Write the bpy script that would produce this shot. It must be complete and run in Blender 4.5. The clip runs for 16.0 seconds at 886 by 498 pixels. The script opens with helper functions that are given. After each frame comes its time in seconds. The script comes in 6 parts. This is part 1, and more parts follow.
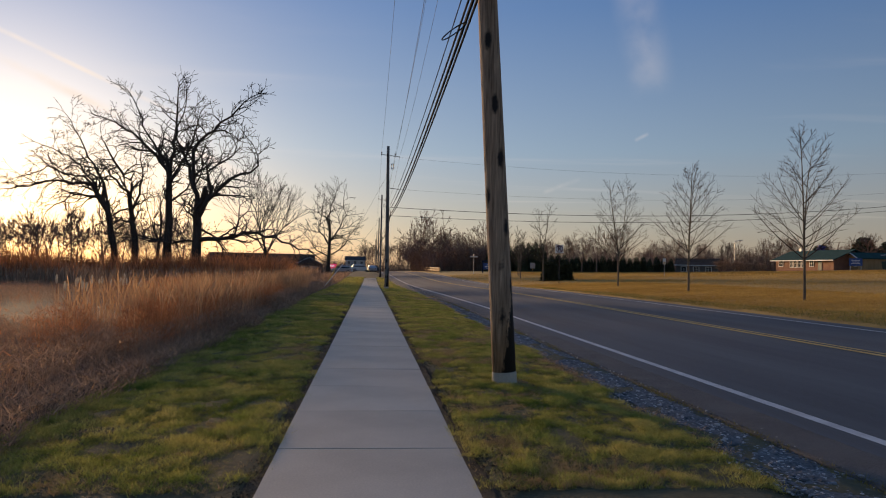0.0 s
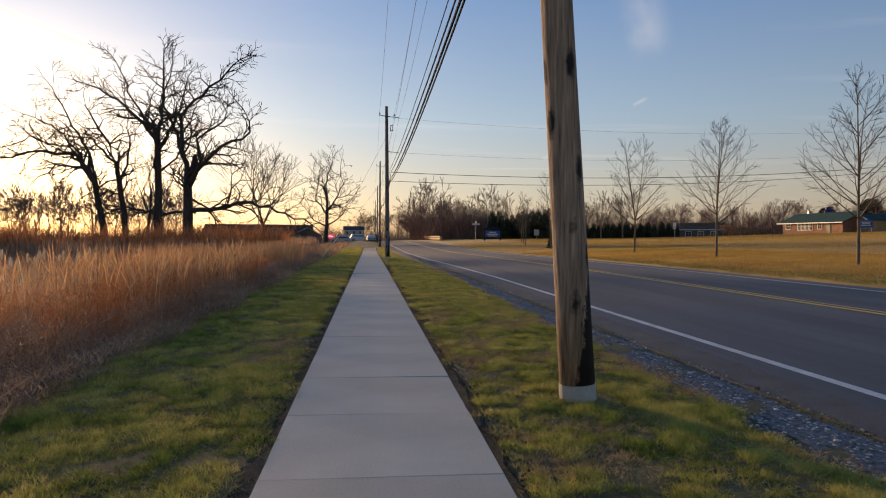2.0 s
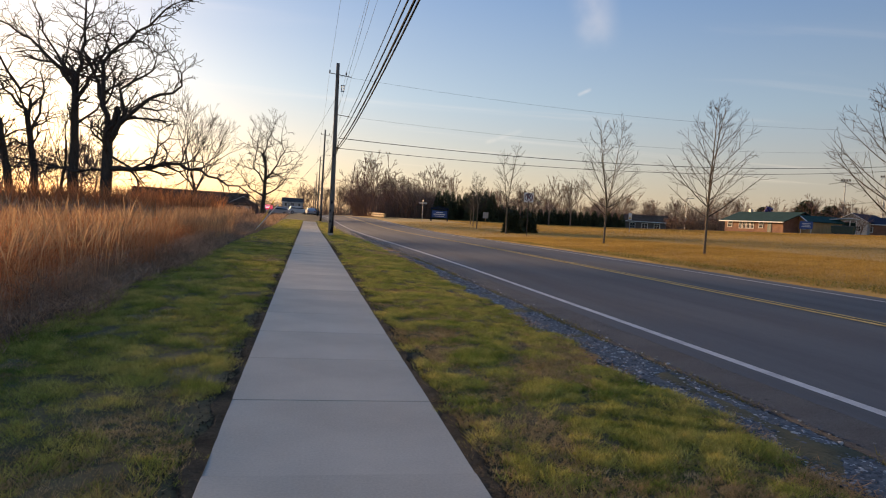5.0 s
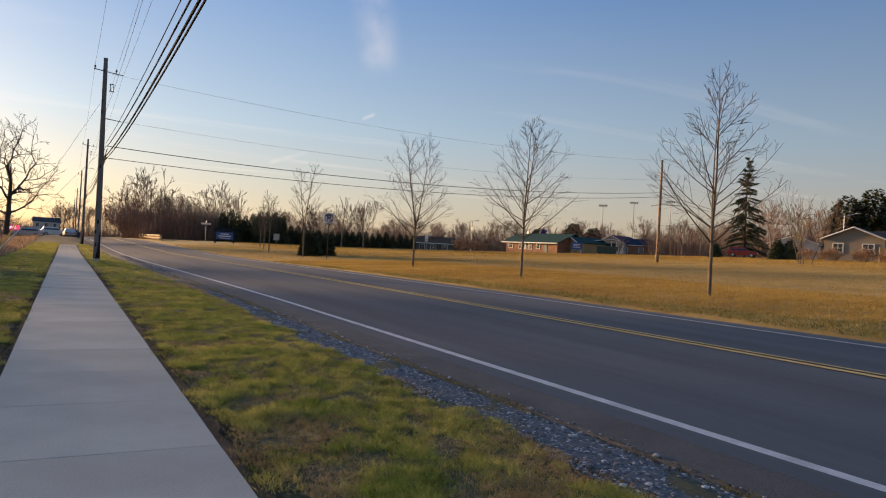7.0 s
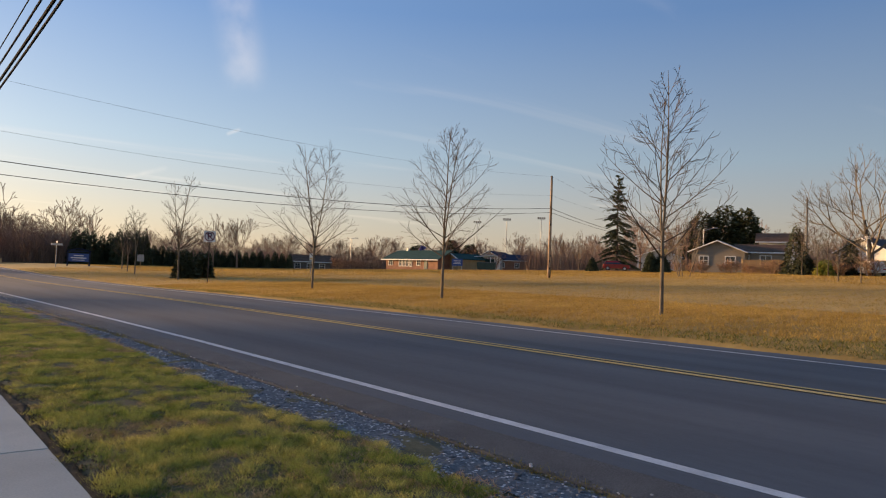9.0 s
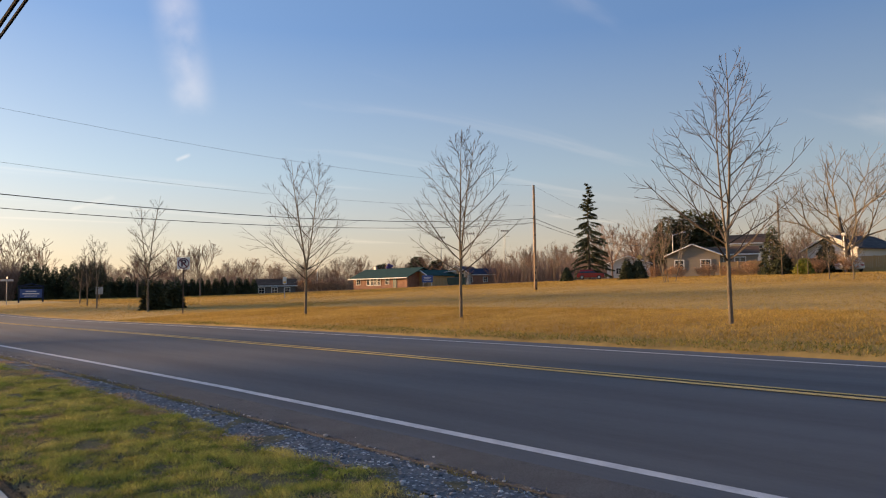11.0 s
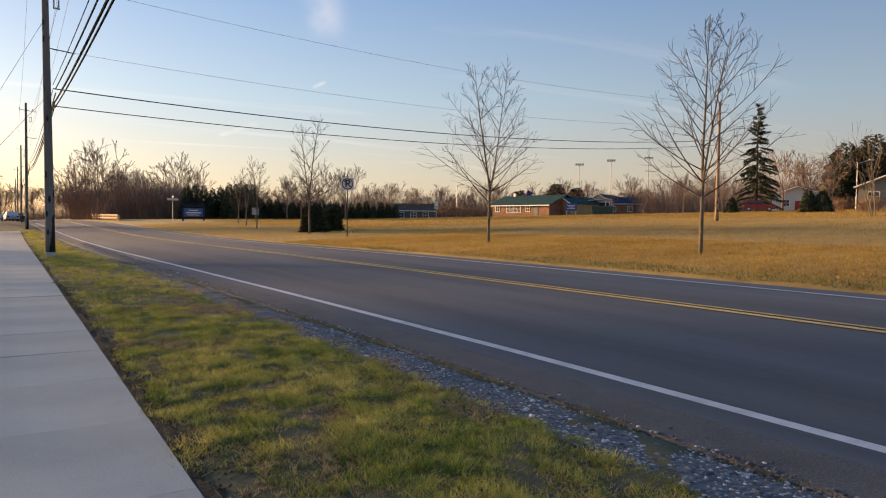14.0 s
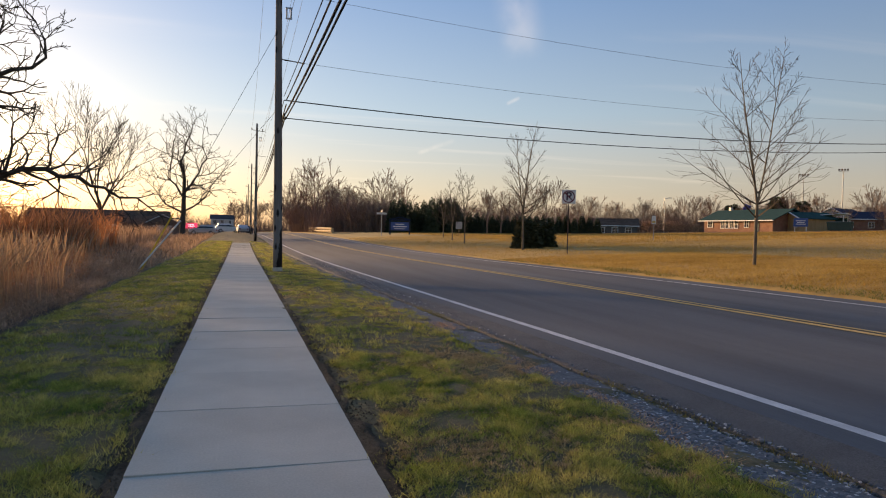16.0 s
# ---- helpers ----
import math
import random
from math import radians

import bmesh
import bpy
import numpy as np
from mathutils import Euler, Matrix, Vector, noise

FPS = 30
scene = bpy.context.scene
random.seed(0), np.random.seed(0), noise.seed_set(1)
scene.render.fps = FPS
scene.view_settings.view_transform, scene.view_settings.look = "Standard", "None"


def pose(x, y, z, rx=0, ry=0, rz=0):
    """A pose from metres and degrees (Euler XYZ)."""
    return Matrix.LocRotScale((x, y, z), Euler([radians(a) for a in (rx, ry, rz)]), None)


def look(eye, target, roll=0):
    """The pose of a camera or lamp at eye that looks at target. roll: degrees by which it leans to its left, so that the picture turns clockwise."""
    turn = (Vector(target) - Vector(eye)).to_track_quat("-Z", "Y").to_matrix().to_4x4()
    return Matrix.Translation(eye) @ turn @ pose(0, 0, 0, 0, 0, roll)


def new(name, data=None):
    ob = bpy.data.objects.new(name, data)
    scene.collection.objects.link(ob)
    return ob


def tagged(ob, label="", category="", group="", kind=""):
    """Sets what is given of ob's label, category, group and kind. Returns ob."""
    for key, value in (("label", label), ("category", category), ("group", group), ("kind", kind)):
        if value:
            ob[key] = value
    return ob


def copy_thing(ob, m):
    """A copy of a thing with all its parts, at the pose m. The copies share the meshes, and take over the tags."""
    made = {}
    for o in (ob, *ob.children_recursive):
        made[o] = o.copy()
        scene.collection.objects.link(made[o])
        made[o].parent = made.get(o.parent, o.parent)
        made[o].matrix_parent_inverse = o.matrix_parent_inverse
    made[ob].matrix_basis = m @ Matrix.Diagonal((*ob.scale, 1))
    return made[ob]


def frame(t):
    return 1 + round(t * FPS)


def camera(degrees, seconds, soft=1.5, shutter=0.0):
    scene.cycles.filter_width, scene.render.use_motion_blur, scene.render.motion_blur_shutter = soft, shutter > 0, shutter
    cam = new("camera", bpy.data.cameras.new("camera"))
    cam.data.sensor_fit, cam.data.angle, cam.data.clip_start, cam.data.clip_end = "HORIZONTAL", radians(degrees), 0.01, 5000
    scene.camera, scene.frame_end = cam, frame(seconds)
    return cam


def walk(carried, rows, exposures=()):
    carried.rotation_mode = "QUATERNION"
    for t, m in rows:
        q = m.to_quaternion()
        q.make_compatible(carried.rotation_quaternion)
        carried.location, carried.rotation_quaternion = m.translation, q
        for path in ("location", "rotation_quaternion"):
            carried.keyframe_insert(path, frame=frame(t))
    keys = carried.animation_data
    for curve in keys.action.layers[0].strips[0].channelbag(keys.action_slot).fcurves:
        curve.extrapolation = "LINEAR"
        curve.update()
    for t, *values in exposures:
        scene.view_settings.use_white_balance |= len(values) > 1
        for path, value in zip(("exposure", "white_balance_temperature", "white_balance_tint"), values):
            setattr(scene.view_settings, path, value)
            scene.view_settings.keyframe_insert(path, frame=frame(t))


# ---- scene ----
cam = camera(65.6, 16.0, soft=1.1)
PATH = [
    (0, (-0.033, 0.232, 1.522), (0.176, 2.220, 1.582), 1.30),
    (0.5, (-0.045, 1.082, 1.505), (0.165, 3.070, 1.564), 2.10),
    (1, (0.016, 2.031, 1.444), (0.235, 4.018, 1.520), 1.10),
    (1.5, (-0.102, 2.627, 1.497), (0.068, 4.619, 1.535), 2.10),
    (2, (-0.093, 3.412, 1.477), (0.121, 5.400, 1.446), 0.40),
    (2.5, (-0.162, 4.271, 1.469), (0.037, 6.261, 1.429), 1.90),
    (3, (-0.134, 5.103, 1.441), (0.114, 7.085, 1.339), 0.30),
    (3.2, (-0.137, 5.469, 1.456), (0.121, 7.446, 1.299), 0.50),
    (5.3, (-0.282, 8.906, 1.449), (0.128, 10.862, 1.379), 3.80),
    (5.5, (-0.258, 9.226, 1.446), (0.258, 11.157, 1.377), 1.40),
    (6, (-0.248, 10.100, 1.433), (0.449, 11.974, 1.394), 3.24),
    (6.5, (-0.241, 10.957, 1.411), (0.659, 12.742, 1.365), 1.05),
    (7, (-0.281, 11.788, 1.441), (0.682, 13.541, 1.456), 3.33),
    (7.5, (-0.230, 12.686, 1.415), (0.874, 14.352, 1.472), 2.41),
    (8, (-0.327, 13.476, 1.434), (0.745, 15.165, 1.440), 3.09),
    (8.5, (-0.260, 14.379, 1.412), (0.980, 15.947, 1.487), 3.06),
    (9, (-0.372, 15.168, 1.471), (0.896, 16.712, 1.554), 2.21),
    (9.2, (-0.451, 15.480, 1.436), (0.870, 16.979, 1.525), 0.80),
    (11.3, (-0.410, 18.994, 1.512), (0.949, 20.455, 1.647), -0.60),
    (11.5, (-0.311, 19.269, 1.520), (1.035, 20.746, 1.610), 1.54),
    (12, (-0.221, 20.251, 1.456), (1.122, 21.733, 1.478), 0.21),
    (12.5, (-0.258, 21.049, 1.488), (1.021, 22.586, 1.446), 3.70),
    (13, (-0.155, 21.883, 1.454), (1.173, 23.379, 1.424), 0.86),
    (13.5, (-0.187, 22.727, 1.480), (0.919, 24.392, 1.424), 4.10),
    (14, (-0.088, 23.690, 1.455), (0.980, 25.379, 1.377), 0.81),
    (14.5, (-0.098, 24.713, 1.482), (0.840, 26.479, 1.448), 3.00),
    (15, (-0.050, 25.489, 1.485), (0.937, 27.227, 1.407), 1.25),
    (15.5, (-0.056, 26.469, 1.527), (0.695, 28.322, 1.484), 4.41),
    (16, (-0.102, 27.536, 1.528), (0.465, 29.453, 1.481), 1.35),
]
walk(cam, [(t, look(eye, target, roll)) for t, eye, target, roll in PATH], ((0, -0.2, 7000, 10), (0.5, 0.02, 7100, 10), (1, 0.07, 7200, 10), (2, 0.2, 7500, 10), (3, 0.33, 7700, 10), (5.5, 0.44, 7700, 10), (9, 0.58, 7750, 10), (12.5, 0.80, 8050, 10), (13.5, 0.78, 8050, 10), (14.5, 0.66, 7950, 10), (16, 0.52, 7950, 10)))

# ---- world, sun, exposure ----
SUN_AZ, SUN_EL = -27.0, 7.0
SKY_GAIN = 0.068
world = bpy.data.worlds.new("sky")
scene.world = world
world.use_nodes = True
wn, wl = world.node_tree.nodes, world.node_tree.links
sky = wn.new("ShaderNodeTexSky")
sky.sky_type = "NISHITA"
sky.sun_disc = False
sky.sun_elevation = radians(SUN_EL)
sky.sun_rotation = radians(SUN_AZ)
sky.altitude, sky.air_density, sky.dust_density, sky.ozone_density = 100, 1.0, 1.0, 3.0
backg = wn["Background"]


def sky_math(op, a, b=None, c=None):
    n = wn.new("ShaderNodeMath")
    n.operation = op
    for i, v in enumerate((a, b, c)):
        if v is None:
            continue
        if isinstance(v, (int, float)):
            n.inputs[i].default_value = v
        else:
            wl.new(v, n.inputs[i])
    return n.outputs[0]


def sky_way(bearing, up):
    b, e = radians(bearing), radians(up)
    return Vector((math.sin(b) * math.cos(e), math.cos(b) * math.cos(e), math.sin(e)))


def sky_dot(v):
    n = wn.new("ShaderNodeVectorMath")
    n.operation = "DOT_PRODUCT"
    wl.new(sky_co.outputs["Generated"], n.inputs[0])
    n.inputs[1].default_value = v
    return n.outputs["Value"]


def sky_range(v, a, b):
    n = wn.new("ShaderNodeMapRange")
    n.interpolation_type = "SMOOTHSTEP"
    n.inputs["From Min"].default_value, n.inputs["From Max"].default_value = a, b
    wl.new(v, n.inputs["Value"])
    return n.outputs["Result"]


def sky_add(a, b, blend="ADD", factor=1.0):
    n = wn.new("ShaderNodeMix")
    n.data_type, n.blend_type = "RGBA", blend
    if isinstance(factor, float):
        n.inputs["Factor"].default_value = factor
    else:
        wl.new(factor, n.inputs["Factor"])
    ins = [i for i in n.inputs if i.type == "RGBA"]
    for sock, v in zip(ins, (a, b)):
        if isinstance(v, tuple):
            sock.default_value = (*v, 1)
        else:
            wl.new(v, sock)
    return [o for o in n.outputs if o.type == "RGBA"][0]


sky_co = wn.new("ShaderNodeTexCoord")
up_split = wn.new("ShaderNodeSeparateXYZ")
wl.new(sky_co.outputs["Generated"], up_split.inputs[0])
veil = wn.new("ShaderNodeValToRGB")
els = veil.color_ramp.elements
SKY_BANDS = [(0.0, (0.28, 0.205, 0.175)), (0.08, (0.255, 0.22, 0.205)), (0.17, (0.175, 0.23, 0.305)), (0.36, (0.060, 0.132, 0.305)), (1.0, (0.050, 0.108, 0.255))]
while len(els) < len(SKY_BANDS):
    els.new(0.5)
for e, (p, c) in zip(els, SKY_BANDS):
    e.position, e.color = p, (*c, 1)
wl.new(up_split.outputs["Z"], veil.inputs["Fac"])
away = wn.new("ShaderNodeMapRange")
away.inputs["From Min"].default_value, away.inputs["From Max"].default_value = -0.2, 0.9
away.inputs["To Min"].default_value, away.inputs["To Max"].default_value = 0.76, 1.06
wl.new(sky_dot(sky_way(SUN_AZ, SUN_EL)), away.inputs["Value"])
sky_scaled = sky_add(sky.outputs["Color"], (SKY_GAIN * 1.04, SKY_GAIN, SKY_GAIN * 1.1), "MULTIPLY")
sky_col = sky_add(sky_scaled, veil.outputs["Color"], "ADD")
dimmed = wn.new("ShaderNodeVectorMath")
dimmed.operation = "SCALE"
wl.new(sky_col, dimmed.inputs[0])
wl.new(away.outputs["Result"], dimmed.inputs["Scale"])
sky_col = dimmed.outputs["Vector"]

# thin high cloud: stretched wisps and two vapour trails
cz = sky_math("MAXIMUM", up_split.outputs["Z"], 0.06)
flat = wn.new("ShaderNodeCombineXYZ")
wl.new(sky_math("DIVIDE", up_split.outputs["X"], cz), flat.inputs[0])
wl.new(sky_math("DIVIDE", up_split.outputs["Y"], cz), flat.inputs[1])
turned = wn.new("ShaderNodeMapping")
turned.inputs["Rotation"].default_value = (0, 0, radians(-35))
turned.inputs["Scale"].default_value = (0.35, 1.15, 1)
wl.new(flat.outputs[0], turned.inputs["Vector"])
wisps = wn.new("ShaderNodeTexNoise")
wisps.inputs["Scale"].default_value, wisps.inputs["Detail"].default_value, wisps.inputs["Distortion"].default_value = 0.8, 7, 0.6
wl.new(turned.outputs[0], wisps.inputs["Vector"])
cloud = sky_math("MULTIPLY", sky_range(wisps.outputs["Fac"], 0.56, 0.98), sky_range(up_split.outputs["Z"], 0.02, 0.12))
trail_noise = wn.new("ShaderNodeTexNoise")
trail_noise.inputs["Scale"].default_value, trail_noise.inputs["Detail"].default_value = 14, 5
wl.new(sky_co.outputs["Generated"], trail_noise.inputs["Vector"])
for first, last, wide in (((-27.2, 13.86), (-20.6, 11.35), 0.010), ((-27.3, 15.76), (-23.4, 14.43), 0.005), ((22.6, 15.3), (21.2, 22.5), 0.04), ((14.6, 6.7), (16.8, 7.5), 0.005), ((21.6, 10.7), (22.4, 11.1), 0.004)):
    d1, d2 = sky_way(*first), sky_way(*last)
    normal, mid = d1.cross(d2).normalized(), (d1 + d2).normalized()
    reach = math.cos(d1.angle(d2) * (3.2 if first[0] < 0 else 0.75))
    off = sky_math("ABSOLUTE", sky_dot(normal))
    line = sky_math("SUBTRACT", 1.0, sky_range(off, 0.0, wide))
    line = sky_math("MULTIPLY", line, sky_range(sky_dot(mid), reach, 1 - (1 - reach) * 0.35))
    line = sky_math("MULTIPLY", line, sky_range(trail_noise.outputs["Fac"], 0.25, 0.7))
    cloud = sky_math("MAXIMUM", cloud, sky_math("MULTIPLY", line, 2.8 if first[0] < 0 else (0.45 if wide > 0.03 else 0.8)))
past_end = sky_math("MULTIPLY", cloud, 0.36)
sky_col = sky_add(sky_col, (1.1, 0.98, 0.92), "MIX", past_end)
wl.new(sky_col, backg.inputs["Color"])
backg.inputs["Strength"].default_value = 1.0

sun = new("sun", bpy.data.lights.new("sun", "SUN"))
sun.data.energy, sun.data.angle, sun.data.color = 5.0, radians(4.0), (1.0, 0.66, 0.38)
sun_way = Vector((math.sin(radians(SUN_AZ)) * math.cos(radians(SUN_EL)), math.cos(radians(SUN_AZ)) * math.cos(radians(SUN_EL)), math.sin(radians(SUN_EL))))
sun.matrix_world = look(sun_way * 300, (0, 0, 0))


# ---- materials ----
def ramp_nodes(nt, fac, stops):
    r = nt.nodes.new("ShaderNodeValToRGB")
    el = r.color_ramp.elements
    while len(el) < len(stops):
        el.new(0.5)
    for e, (p, c) in zip(el, stops):
        e.position, e.color = p, (*c, 1)
    nt.links.new(fac, r.inputs["Fac"])
    return r.outputs["Color"]


def noise_node(nt, scale, detail=4.0, stretch=(1, 1, 1), coords="Object", rough=0.6):
    co = nt.nodes.new("ShaderNodeTexCoord")
    mp = nt.nodes.new("ShaderNodeMapping")
    mp.inputs["Scale"].default_value = stretch
    nz = nt.nodes.new("ShaderNodeTexNoise")
    nz.inputs["Scale"].default_value, nz.inputs["Detail"].default_value, nz.inputs["Roughness"].default_value = scale, detail, rough
    nt.links.new(co.outputs[coords], mp.inputs["Vector"])
    nt.links.new(mp.outputs["Vector"], nz.inputs["Vector"])
    return nz.outputs["Fac"]


def surface(name, dark, light, coarse=2.0, fine=40.0, rough=0.8, bump=0.3, metallic=0.0, stretch=(1, 1, 1), spread=(0.35, 0.65), vary=0.0, depth=0.01, fine_mix=0.4, specular=0.5, through_light=0.0, island=0.0):
    """A procedural surface: two colours mixed by a coarse and a fine noise, with relief of the fine one."""
    m = bpy.data.materials.new(name)
    m.use_nodes = True
    nt = m.node_tree
    b = nt.nodes["Principled BSDF"]
    big, small = noise_node(nt, coarse, 4, stretch), noise_node(nt, fine, 5, stretch)
    mix = nt.nodes.new("ShaderNodeMix")
    mix.inputs["Factor"].default_value = fine_mix
    nt.links.new(big, mix.inputs["A"])
    nt.links.new(small, mix.inputs["B"])
    col = ramp_nodes(nt, mix.outputs["Result"], [(spread[0], dark), (spread[1], light)])
    if vary:
        info = nt.nodes.new("ShaderNodeObjectInfo")
        hsv = nt.nodes.new("ShaderNodeHueSaturation")
        mr = nt.nodes.new("ShaderNodeMapRange")
        mr.inputs["To Min"].default_value, mr.inputs["To Max"].default_value = 1 - vary, 1 + vary
        nt.links.new(info.outputs["Random"], mr.inputs["Value"])
        nt.links.new(mr.outputs["Result"], hsv.inputs["Value"])
        nt.links.new(col, hsv.inputs["Color"])
        col = hsv.outputs["Color"]
    if island:
        geo = nt.nodes.new("ShaderNodeNewGeometry")
        hsv = nt.nodes.new("ShaderNodeHueSaturation")
        mr = nt.nodes.new("ShaderNodeMapRange")
        mr.inputs["To Min"].default_value, mr.inputs["To Max"].default_value = 1 - island, 1 + island
        nt.links.new(geo.outputs["Random Per Island"], mr.inputs["Value"])
        nt.links.new(mr.outputs["Result"], hsv.inputs["Value"])
        nt.links.new(col, hsv.inputs["Color"])
        col = hsv.outputs["Color"]
    nt.links.new(col, b.inputs["Base Color"])
    b.inputs["Roughness"].default_value, b.inputs["Metallic"].default_value = rough, metallic
    b.inputs["Specular IOR Level"].default_value = specular
    if bump:
        bp = nt.nodes.new("ShaderNodeBump")
        bp.inputs["Strength"].default_value, bp.inputs["Distance"].default_value = bump, depth
        nt.links.new(small, bp.inputs["Height"])
        nt.links.new(bp.outputs["Normal"], b.inputs["Normal"])
    if through_light:
        tr = nt.nodes.new("ShaderNodeBsdfTranslucent")
        nt.links.new(col, tr.inputs["Color"])
        ms = nt.nodes.new("ShaderNodeMixShader")
        ms.inputs["Fac"].default_value = through_light
        nt.links.new(b.outputs["BSDF"], ms.inputs[1])
        nt.links.new(tr.outputs["BSDF"], ms.inputs[2])
        nt.links.new(ms.outputs["Shader"], nt.nodes["Material Output"].inputs["Surface"])
    return m


